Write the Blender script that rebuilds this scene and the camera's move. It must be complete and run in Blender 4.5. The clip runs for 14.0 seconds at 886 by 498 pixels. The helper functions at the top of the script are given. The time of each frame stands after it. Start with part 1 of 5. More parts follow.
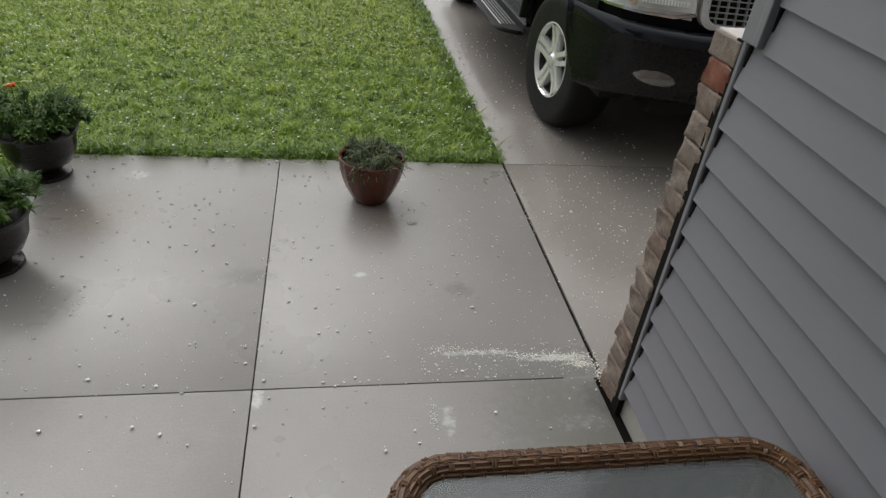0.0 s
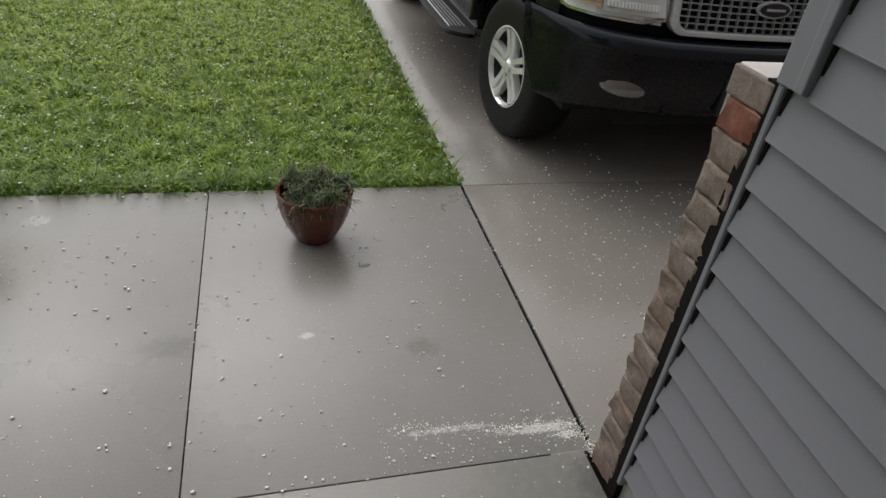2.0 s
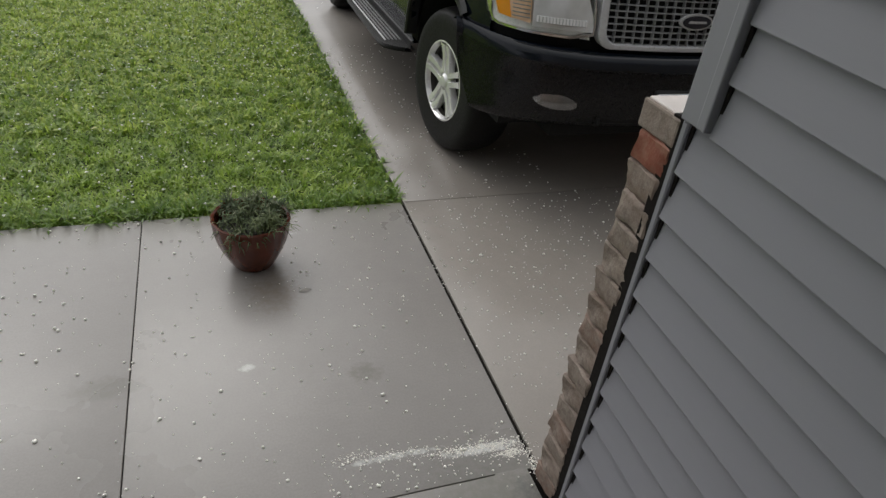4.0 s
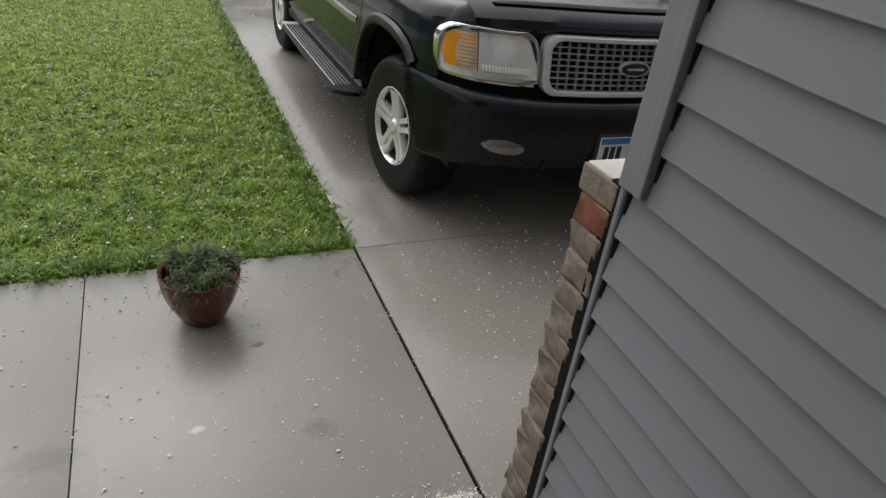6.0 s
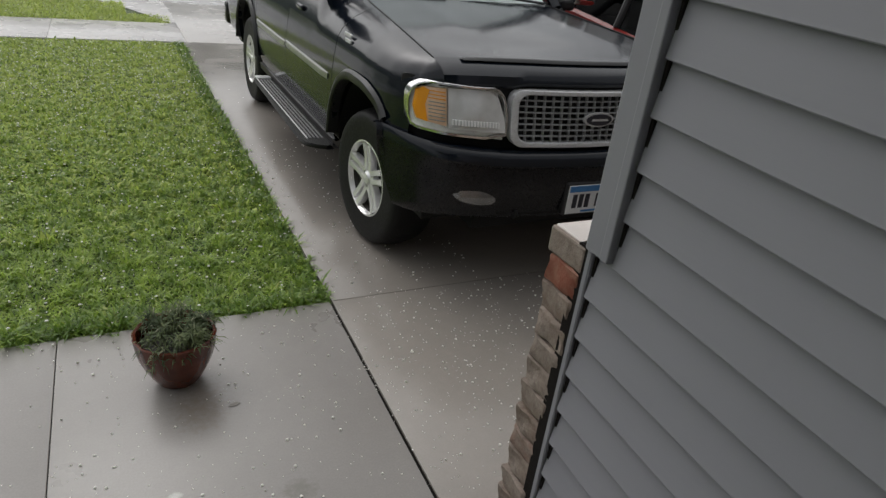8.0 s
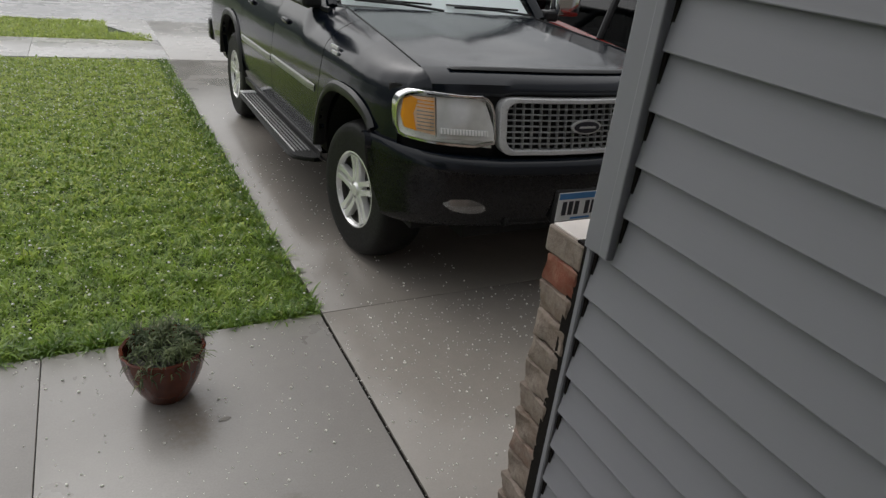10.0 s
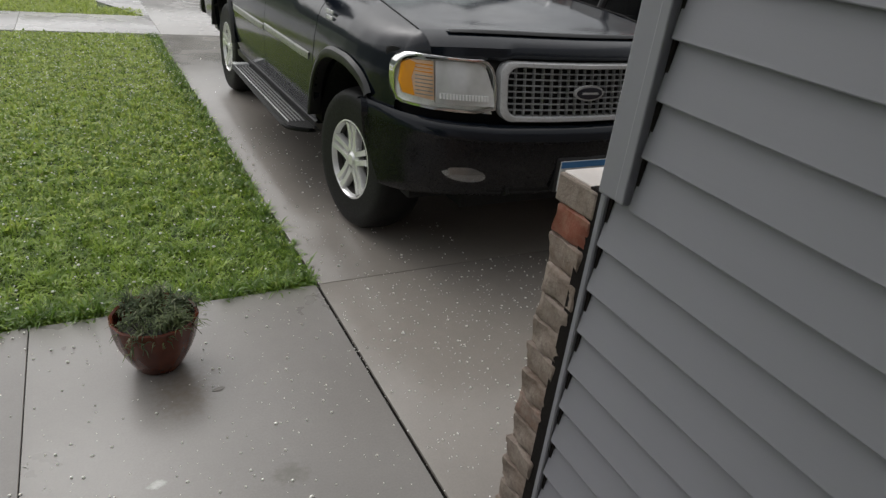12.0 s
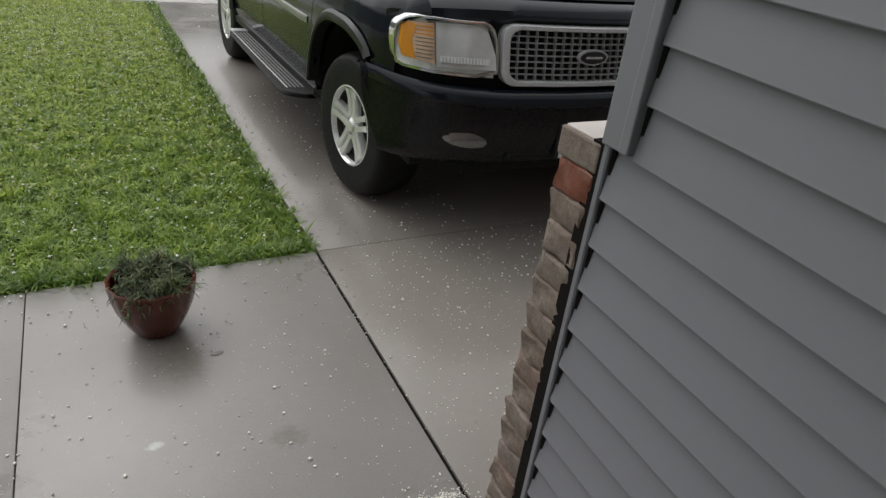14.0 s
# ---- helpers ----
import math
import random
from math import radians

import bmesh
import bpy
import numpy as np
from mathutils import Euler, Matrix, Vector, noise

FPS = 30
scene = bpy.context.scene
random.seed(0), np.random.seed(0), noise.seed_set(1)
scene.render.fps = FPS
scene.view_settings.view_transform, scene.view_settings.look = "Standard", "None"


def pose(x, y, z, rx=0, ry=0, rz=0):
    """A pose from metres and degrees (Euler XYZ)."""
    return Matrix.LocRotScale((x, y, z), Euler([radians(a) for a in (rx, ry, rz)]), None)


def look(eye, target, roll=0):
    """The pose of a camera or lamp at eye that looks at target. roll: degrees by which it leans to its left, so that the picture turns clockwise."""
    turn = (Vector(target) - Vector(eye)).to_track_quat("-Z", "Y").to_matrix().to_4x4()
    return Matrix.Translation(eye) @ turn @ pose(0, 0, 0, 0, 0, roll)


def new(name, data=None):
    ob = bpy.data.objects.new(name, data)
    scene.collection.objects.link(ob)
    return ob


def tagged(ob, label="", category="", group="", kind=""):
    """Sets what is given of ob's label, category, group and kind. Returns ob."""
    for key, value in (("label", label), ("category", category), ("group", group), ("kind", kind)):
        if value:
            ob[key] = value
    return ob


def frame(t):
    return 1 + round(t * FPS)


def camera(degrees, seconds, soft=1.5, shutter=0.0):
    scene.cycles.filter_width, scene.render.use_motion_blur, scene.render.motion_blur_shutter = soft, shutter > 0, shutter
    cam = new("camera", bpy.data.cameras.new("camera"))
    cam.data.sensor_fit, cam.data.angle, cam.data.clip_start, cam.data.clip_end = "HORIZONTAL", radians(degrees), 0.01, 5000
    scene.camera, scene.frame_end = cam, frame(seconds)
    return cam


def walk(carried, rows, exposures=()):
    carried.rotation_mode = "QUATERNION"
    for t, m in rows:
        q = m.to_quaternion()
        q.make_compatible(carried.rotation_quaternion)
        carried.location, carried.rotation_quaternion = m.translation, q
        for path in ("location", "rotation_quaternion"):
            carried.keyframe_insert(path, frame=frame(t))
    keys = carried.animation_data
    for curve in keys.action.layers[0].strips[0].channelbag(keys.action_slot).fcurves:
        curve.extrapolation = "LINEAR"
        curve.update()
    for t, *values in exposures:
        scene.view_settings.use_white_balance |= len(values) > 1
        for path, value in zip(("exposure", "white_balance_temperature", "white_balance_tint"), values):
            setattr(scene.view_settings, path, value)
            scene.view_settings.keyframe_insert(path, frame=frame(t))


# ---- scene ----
cam = camera(68.6, 14.0, soft=1.4)
SKY, SUN = 0.124, 0.6
PATH = [
    (0, (-0.925, -3.002, 1.483), (-0.564, -1.372, 0.383), 6.9),
    (0.5, (-0.896, -2.9, 1.467), (-0.494, -1.28, 0.365), 7.1),
    (1, (-0.942, -2.812, 1.483), (-0.5, -1.205, 0.377), 7.2),
    (1.5, (-0.955, -2.713, 1.487), (-0.48, -1.118, 0.378), 7.3),
    (2, (-0.889, -2.615, 1.474), (-0.377, -1.034, 0.36), 7.4),
    (2.5, (-0.867, -2.602, 1.472), (-0.323, -1.033, 0.357), 7.5),
    (3, (-0.856, -2.612, 1.481), (-0.278, -1.053, 0.369), 7.6),
    (5.3, (-0.82, -2.571, 1.612), (-0.086, -1.028, 0.574), 7.7),
    (5.5, (-0.822, -2.58, 1.604), (-0.073, -1.034, 0.58), 7.9),
    (6, (-0.817, -2.574, 1.613), (-0.039, -1.029, 0.608), 7.9),
    (6.5, (-0.815, -2.575, 1.617), (-0.01, -1.028, 0.639), 7.8),
    (7, (-0.816, -2.575, 1.629), (0.009, -1.021, 0.679), 7.6),
    (7.5, (-0.829, -2.577, 1.653), (0.014, -1.014, 0.733), 7.3),
    (8, (-0.826, -2.578, 1.675), (0.033, -1.007, 0.785), 7.1),
    (8.5, (-0.83, -2.579, 1.681), (0.044, -1.001, 0.817), 6.8),
    (8.7, (-0.833, -2.583, 1.679), (0.052, -1.0, 0.835), 6.6),
    (11, (-0.841, -2.548, 1.595), (0.064, -0.978, 0.747), 6.6),
    (11.5, (-0.832, -2.54, 1.573), (0.074, -0.979, 0.71), 6.7),
    (12, (-0.831, -2.53, 1.546), (0.079, -0.985, 0.66), 6.8),
    (12.5, (-0.823, -2.526, 1.506), (0.088, -0.994, 0.599), 6.8),
    (13, (-0.813, -2.522, 1.49), (0.099, -1.003, 0.562), 7.0),
    (13.5, (-0.811, -2.523, 1.495), (0.094, -1.01, 0.552), 7.0),
    (14, (-0.817, -2.528, 1.499), (0.079, -1.015, 0.546), 7.1),
]
walk(cam, [(t, look(eye, target, roll)) for t, eye, target, roll in PATH],
     exposures=[(0.0, 0.24), (2.0, 0.15), (3.0, 0.15), (5.5, 0.21), (7.0, 0.22), (8.0, 0.10), (8.5, 0.04), (11.0, 0.05), (12.5, 0.16), (14.0, 0.16)])

# ---- world and light ----
world = bpy.data.worlds.new("overcast_sky")
scene.world = world
world.use_nodes = True
wn, wl = world.node_tree.nodes, world.node_tree.links
wn.clear()
sky = wn.new("ShaderNodeTexSky")
sky.sky_type, sky.sun_disc = "NISHITA", False
sky.sun_elevation, sky.sun_rotation = radians(50), radians(-20)
sky.air_density, sky.dust_density, sky.ozone_density = 1.0, 3.0, 1.0
grey = wn.new("ShaderNodeHueSaturation")
grey.inputs["Saturation"].default_value = 0.12
back = wn.new("ShaderNodeBackground")
back.inputs["Strength"].default_value = SKY
wout = wn.new("ShaderNodeOutputWorld")
wl.new(sky.outputs[0], grey.inputs["Color"])
# an overcast sky is brightest overhead
dome = wn.new("ShaderNodeTexCoord")
height = wn.new("ShaderNodeSeparateXYZ")
wl.new(dome.outputs["Generated"], height.inputs[0])
rise = wn.new("ShaderNodeMath")
rise.operation = "MULTIPLY_ADD"
wl.new(height.outputs["Z"], rise.inputs[0])
rise.inputs[1].default_value, rise.inputs[2].default_value = 0.45, 0.82
veil = wn.new("ShaderNodeVectorMath")
veil.operation = "SCALE"
wl.new(grey.outputs[0], veil.inputs[0])
wl.new(rise.outputs[0], veil.inputs["Scale"])
wl.new(veil.outputs[0], back.inputs["Color"])
wl.new(back.outputs[0], wout.inputs["Surface"])
sun = new("sun", bpy.data.lights.new("sun", "SUN"))
sun.data.energy, sun.data.angle, sun.data.color = SUN, radians(110), (1.0, 0.98, 0.95)
sun.matrix_world = look((-1.5, 6.0, 10), (0, 0, 0))


# ---- materials ----
class Nodes:
    """A short way to wire a node material."""

    def __init__(self, name):
        self.mat = bpy.data.materials.new(name)
        self.mat.use_nodes = True
        self.t = self.mat.node_tree
        self.t.nodes.clear()
        self.out = self.add("ShaderNodeOutputMaterial")
        self.shader = self.add("ShaderNodeBsdfPrincipled")
        self.link(self.shader.outputs[0], self.out.inputs["Surface"])
        self.coord = self.add("ShaderNodeTexCoord").outputs["Object"]

    def add(self, kind):
        return self.t.nodes.new(kind)

    def link(self, a, b):
        self.t.links.new(a, b)

    def put(self, name, value):
        socket = self.shader.inputs[name]
        if hasattr(value, "is_output"):
            self.link(value, socket)
        elif isinstance(value, tuple):
            socket.default_value = (*value, 1.0)[:4]
        else:
            socket.default_value = value

    def noise(self, scale, detail=4.0, rough=0.55, stretch=(1, 1, 1), at=None):
        m = self.add("ShaderNodeMapping")
        m.inputs["Scale"].default_value = stretch
        self.link(at or self.coord, m.inputs["Vector"])
        n = self.add("ShaderNodeTexNoise")
        n.inputs["Scale"].default_value, n.inputs["Detail"].default_value, n.inputs["Roughness"].default_value = scale, detail, rough
        self.link(m.outputs[0], n.inputs["Vector"])
        return n.outputs["Fac"]

    def ramp(self, fac, *stops):
        r = self.add("ShaderNodeValToRGB")
        while len(r.color_ramp.elements) < len(stops):
            r.color_ramp.elements.new(0.5)
        for e, (p, c) in zip(r.color_ramp.elements, stops):
            e.position = p
            e.color = (*c, 1.0) if isinstance(c, tuple) else (c, c, c, 1.0)
        self.link(fac, r.inputs["Fac"])
        return r.outputs["Color"]

    def mix(self, fac, a, b, mode="MIX"):
        m = self.add("ShaderNodeMix")
        m.data_type, m.blend_type = "RGBA", mode
        for key, value in ((0, fac), (6, a), (7, b)):
            if hasattr(value, "is_output"):
                self.link(value, m.inputs[key])
            else:
                m.inputs[key].default_value = (*value, 1.0) if isinstance(value, tuple) else value
        return m.outputs[2]

    def bump(self, height, strength, distance=0.01):
        b = self.add("ShaderNodeBump")
        b.inputs["Strength"].default_value, b.inputs["Distance"].default_value = strength, distance
        self.link(height, b.inputs["Height"])
        self.link(b.outputs[0], self.shader.inputs["Normal"])
        return b

    def rand(self):
        return self.add("ShaderNodeObjectInfo").outputs["Random"]

    def island(self):
        return self.add("ShaderNodeNewGeometry").outputs["Random Per Island"]


def plain(name, colour, rough=0.5, metal=0.0, vary=0.12, scale=30.0, bump=0.0, coat=0.0, spec=0.5):
    """Paint, plastic or metal with faint stains and grain."""
    n = Nodes(name)
    big, fine = n.noise(scale * 0.15), n.noise(scale * 4)
    low = tuple(c * (1 - vary) for c in colour)
    high = tuple(min(1, c * (1 + vary)) for c in colour)
    n.put("Base Color", n.mix(n.ramp(big, (0.3, 0.0), (0.7, 1.0)), low, high))
    n.put("Roughness", n.ramp(fine, (0.3, max(0.02, rough * 0.85)), (0.7, min(1, rough * 1.15))))
    n.put("Metallic", metal)
    n.put("Coat Weight", coat)
    n.put("Coat Roughness", 0.04)
    n.put("Specular IOR Level", spec)
    if bump:
        n.bump(fine, bump, 0.002)
    return n.mat


def concrete_material(name, colour, wet, blotch=0.25, marks=()):
    """Broom-finished concrete, rained on: damp all over, with standing film in patches."""
    n = Nodes(name)
    big, mid = n.noise(0.9, 5.0, 0.6), n.noise(5.0, 5.0, 0.6)
    fine, broom = n.noise(140, 3.0), n.noise(60, 3.0, 0.6, (0.12, 1.0, 1.0))
    dark = tuple(c * (1 - blotch) for c in colour)
    light = tuple(c * (1 + blotch * 0.7) for c in colour)
    base = n.mix(n.ramp(big, (0.25, 0.0), (0.75, 1.0)), dark, light)
    base = n.mix(n.ramp(n.noise(19, 5.0, 0.65), (0.34, 0.4), (0.6, 0.0)), base, tuple(c * 0.84 for c in colour))
    base = n.mix(n.ramp(mid, (0.28, 0.55), (0.68, 0.0)), base, tuple(c * 0.84 for c in colour))
    base = n.mix(n.ramp(fine, (0.35, 0.25), (0.65, 0.0)), base, tuple(c * 0.6 for c in colour))
    if marks:
        pos = n.add("ShaderNodeSeparateXYZ")
        n.link(n.coord, pos.inputs[0])
        warp = n.noise(38, 6.0, 0.72)

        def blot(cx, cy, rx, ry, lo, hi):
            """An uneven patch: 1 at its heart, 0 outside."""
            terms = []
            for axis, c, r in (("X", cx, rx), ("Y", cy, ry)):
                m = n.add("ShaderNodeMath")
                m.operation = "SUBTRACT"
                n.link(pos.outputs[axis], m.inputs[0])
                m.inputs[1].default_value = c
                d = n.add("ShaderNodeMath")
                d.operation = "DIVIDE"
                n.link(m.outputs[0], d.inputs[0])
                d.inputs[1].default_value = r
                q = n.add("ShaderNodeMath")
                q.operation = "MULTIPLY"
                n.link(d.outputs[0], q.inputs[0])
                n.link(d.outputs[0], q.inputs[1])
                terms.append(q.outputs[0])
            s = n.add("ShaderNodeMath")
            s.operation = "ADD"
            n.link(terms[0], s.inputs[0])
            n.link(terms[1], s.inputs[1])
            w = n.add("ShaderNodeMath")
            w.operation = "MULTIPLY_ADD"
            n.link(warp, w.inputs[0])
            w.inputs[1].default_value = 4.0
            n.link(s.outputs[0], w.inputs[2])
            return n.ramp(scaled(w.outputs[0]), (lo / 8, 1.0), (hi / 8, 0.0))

        def scaled(v):
            k = n.add("ShaderNodeMath")
            k.operation = "MULTIPLY"
            n.link(v, k.inputs[0])
            k.inputs[1].default_value = 0.125
            return k.outputs[0]

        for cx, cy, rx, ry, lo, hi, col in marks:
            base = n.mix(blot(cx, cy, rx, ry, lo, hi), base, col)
    n.put("Base Color", base)
    film = n.ramp(n.noise(2.3, 4.0, 0.5), (0.22, wet + 0.12), (0.78, wet - 0.05))
    n.put("Roughness", film)
    n.put("Specular IOR Level", 0.5)
    n.bump(n.mix(0.5, broom, fine), 0.18, 0.002)
    return n.mat


def siding_material():
    n = Nodes("grey_vinyl_siding")
    grain = n.noise(14, 6.0, 0.6, (1.0, 0.25, 6.0))
    big = n.noise(1.2, 4.0)
    n.put("Base Color", n.mix(n.ramp(big, (0.3, 0.0), (0.7, 1.0)), (0.228, 0.229, 0.254), (0.250, 0.251, 0.277)))
    n.put("Roughness", n.ramp(grain, (0.3, 0.42), (0.7, 0.6)))
    n.bump(grain, 0.12, 0.002)
    return n.mat


def brick_material():
    n = Nodes("mortar_smeared_brick")
    clay = n.ramp(n.rand(), (0.0, (0.175, 0.125, 0.096)), (0.45, (0.215, 0.170, 0.140)), (0.85, (0.19, 0.135, 0.105)), (1.0, (0.20, 0.112, 0.082)))
    smear = n.ramp(n.noise(22, 6.0, 0.7), (0.40, 0.0), (0.66, 0.8))
    col = n.mix(smear, clay, (0.29, 0.25, 0.215))
    col = n.mix(n.ramp(n.noise(75, 4.0, 0.65), (0.32, 0.5), (0.50, 0.0)), col, (0.10, 0.074, 0.058))
    n.put("Base Color", col)
    n.put("Roughness", 0.75)
    n.bump(n.mix(0.5, n.noise(40, 7.0, 0.7), n.noise(160, 3.0)), 0.5, 0.006)
    return n.mat


def red_brick_material():
    n = Nodes("bare_red_brick")
    col = n.mix(n.ramp(n.noise(30, 6.0, 0.65), (0.42, 0.0), (0.7, 0.7)), (0.21, 0.062, 0.036), (0.28, 0.17, 0.12))
    n.put("Base Color", col)
    n.put("Roughness", 0.7)
    n.bump(n.mix(0.5, n.noise(35, 6.0, 0.65), n.noise(160, 3.0)), 0.5, 0.005)
    return n.mat


def soil_material():
    n = Nodes("lawn_thatch")
    col = n.mix(n.ramp(n.noise(25, 5.0), (0.3, 0.0), (0.7, 1.0)), (0.04, 0.06, 0.014), (0.08, 0.13, 0.028))
    n.put("Base Color", n.mix(n.ramp(n.noise(1.1, 3.0), (0.35, 0.0), (0.65, 0.5)), col, (0.08, 0.11, 0.03)))
    n.put("Roughness", 0.8)
    n.bump(n.noise(60, 5.0), 0.8, 0.02)
    return n.mat


def blade_material(name, deep, fresh, dry, clear=0.25, spec=0.65, rough=0.36):
    n = Nodes(name)
    r = n.island()
    col = n.ramp(r, (0.0, deep), (0.55, fresh), (0.93, fresh), (1.0, dry))
    patch = n.ramp(n.noise(0.8, 4.0, 0.6), (0.35, 0.0), (0.65, 1.0))
    col = n.mix(patch, col, n.mix(0.5, col, fresh))
    tuft = n.ramp(n.noise(11.0, 5.0, 0.7), (0.38, 0.9), (0.56, 0.0))
    col = n.mix(tuft, col, deep)
    n.put("Base Color", col)
    n.put("Roughness", rough)
    n.put("Specular IOR Level", spec)
    trans = n.add("ShaderNodeBsdfTranslucent")
    n.link(col, trans.inputs["Color"])
    both = n.add("ShaderNodeMixShader")
    both.inputs[0].default_value = clear
    n.link(n.shader.outputs[0], both.inputs[1])
    n.link(trans.outputs[0], both.inputs[2])
    n.link(both.outputs[0], n.out.inputs["Surface"])
    return n.mat


def pane_material(name, tint, rough=0.02):
    """A thin sheet: clear with a tint, and glossy by its angle."""
    n = Nodes(name)
    clear = n.add("ShaderNodeBsdfTransparent")
    clear.inputs["Color"].default_value = (*tint, 1.0)
    gloss = n.add("ShaderNodeBsdfGlossy")
    gloss.inputs["Roughness"].default_value = rough
    facing = n.add("ShaderNodeLayerWeight")
    steep = n.add("ShaderNodeMath")
    steep.operation = "POWER"
    n.link(facing.outputs["Facing"], steep.inputs[0])
    steep.inputs[1].default_value = 4.0
    fres = n.add("ShaderNodeMath")
    fres.operation = "MULTIPLY_ADD"
    n.link(steep.outputs[0], fres.inputs[0])
    fres.inputs[1].default_value, fres.inputs[2].default_value = 0.85, 0.06
    both = n.add("ShaderNodeMixShader")
    n.link(fres.outputs[0], both.inputs[0])
    n.link(clear.outputs[0], both.inputs[1])
    n.link(gloss.outputs[0], both.inputs[2])
    n.link(both.outputs[0], n.out.inputs["Surface"])
    if rough > 0.03:
        b = n.add("ShaderNodeBump")
        b.inputs["Strength"].default_value, b.inputs["Distance"].default_value = 0.35, 0.004
        n.link(n.noise(55, 3.0), b.inputs["Height"])
        n.link(b.outputs[0], gloss.inputs["Normal"])
    return n.mat


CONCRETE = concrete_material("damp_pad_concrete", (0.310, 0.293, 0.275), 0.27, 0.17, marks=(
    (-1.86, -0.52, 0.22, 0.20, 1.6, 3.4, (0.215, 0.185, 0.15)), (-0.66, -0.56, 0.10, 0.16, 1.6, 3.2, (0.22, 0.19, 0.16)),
    (-0.17, -1.83, 0.24, 0.34, 2.2, 3.6, (0.205, 0.20, 0.18)), 
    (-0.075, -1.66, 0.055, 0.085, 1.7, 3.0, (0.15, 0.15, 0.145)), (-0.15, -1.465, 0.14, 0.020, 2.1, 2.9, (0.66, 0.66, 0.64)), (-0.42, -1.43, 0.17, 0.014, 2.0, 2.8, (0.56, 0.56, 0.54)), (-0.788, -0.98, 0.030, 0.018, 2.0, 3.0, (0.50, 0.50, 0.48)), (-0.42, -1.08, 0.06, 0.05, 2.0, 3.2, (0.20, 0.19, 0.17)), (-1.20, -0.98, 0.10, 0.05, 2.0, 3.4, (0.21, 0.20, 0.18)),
    # second patch here paints the streaky reflection on the wet concrete by the wall
    (-0.56, -1.72, 0.03, 0.10, 1.7, 2.5, (0.44, 0.44, 0.42)), (-0.15, -1.75, 0.16, 0.05, 1.4, 2.4, (0.33, 0.335, 0.33)), (-1.12, -1.60, 0.02, 0.05, 2.0, 3.0, (0.5, 0.5, 0.48)), (-1.75, -0.20, 0.07, 0.05, 1.7, 2.6, (0.46, 0.46, 0.44)), (-0.60, -0.20, 0.10, 0.012, 1.7, 2.6, (0.46, 0.46, 0.44))))
DRIVE = concrete_material("wet_drive_concrete", (0.282, 0.257, 0.229), 0.18, 0.20)
WALKWAY = concrete_material("walkway_concrete", (0.49, 0.475, 0.46), 0.24, 0.12)
ROAD = concrete_material("wet_road", (0.42, 0.415, 0.42), 0.24, 0.10)
FOUNDATION = concrete_material("foundation_concrete", (0.52, 0.50, 0.46), 0.5, 0.35)
JOINT = plain("tarry_joint_filler", (0.010, 0.009, 0.008), 0.9, bump=0.4, spec=0.08)
SIDING = siding_material()
TRIM = plain("grey_vinyl_trim", (0.238, 0.240, 0.264), 0.45, vary=0.05)
BRICK = brick_material()
RED_BRICK = red_brick_material()
MORTAR = plain("grey_brown_mortar", (0.17, 0.135, 0.105), 0.85, vary=0.3, bump=0.6)
# near-black for the felt, and for shade put in as colour behind board ends
FELT_SHADE = plain("dark_felt_and_gap_shade", (0.014, 0.012, 0.011), 0.9, spec=0.1)
CAP = plain("pale_stone_cap", (0.62, 0.57, 0.53), 0.45, vary=0.15, scale=60, bump=0.3)
SOIL = soil_material()
GRASS_EDGE = blade_material("edge_grass", (0.10, 0.19, 0.025), (0.22, 0.35, 0.05), (0.48, 0.46, 0.18), 0.4)
GRASS = blade_material("lawn_grass", (0.135, 0.245, 0.030), (0.405, 0.545, 0.088), (0.60, 0.58, 0.24), 0.42)
# yellower far turf, its colour lifted to stand for rain haze with distance
GRASS_HAZED = blade_material("haze_paled_lawn_grass", (0.27, 0.37, 0.06), (0.60, 0.70, 0.15), (0.72, 0.68, 0.32), 0.42)


# ---- building helpers ----
def box(bm, x0, x1, y0, y1, z0, z1, bevel=0.0, seg=1):
    made = bmesh.ops.create_cube(bm, size=1.0, matrix=Matrix.Translation(((x0 + x1) / 2, (y0 + y1) / 2, (z0 + z1) / 2)) @ Matrix.Diagonal((x1 - x0, y1 - y0, z1 - z0, 1)))
    if bevel:
        edges = {e for v in made["verts"] for e in v.link_edges}
        bmesh.ops.bevel(bm, geom=list(edges), offset=bevel, segments=seg, affect="EDGES", profile=0.5)
    return bm


def boxes(*dims, bevel=0.0, seg=1):
    bm = bmesh.new()
    for d in dims:
        box(bm, *d, bevel=bevel, seg=seg)
    return bm


def mesh_of(name, bm, material, smooth=False):
    bmesh.ops.recalc_face_normals(bm, faces=bm.faces)
    if material.name.endswith("vehicle_glass"):
        for f in bm.faces:
            if (f.calc_center_median() - Vector((0, 2.8, 1.2))).dot(f.normal) < 0:
                f.normal_flip()
    me = bpy.data.meshes.new(name)
    bm.to_mesh(me)
    bm.free()
    me.materials.append(material)
    if smooth:
        me.polygons.foreach_set("use_smooth", [True] * len(me.polygons))
        me.set_sharp_from_angle(angle=radians(38))
    return me


def part(name, bm, material, parent=None, label="", smooth=False):
    """One mesh object, under a thing or a part if one is given."""
    ob = new(name, mesh_of(name, bm, material, smooth))
    if parent:
        ob.parent = parent
    return tagged(ob, label)


def thing(name, at, label, category, group="", kind=""):
    ob = new(name)
    ob.location = at
    ob.empty_display_size = 0.1
    return tagged(ob, label, category, group, kind)


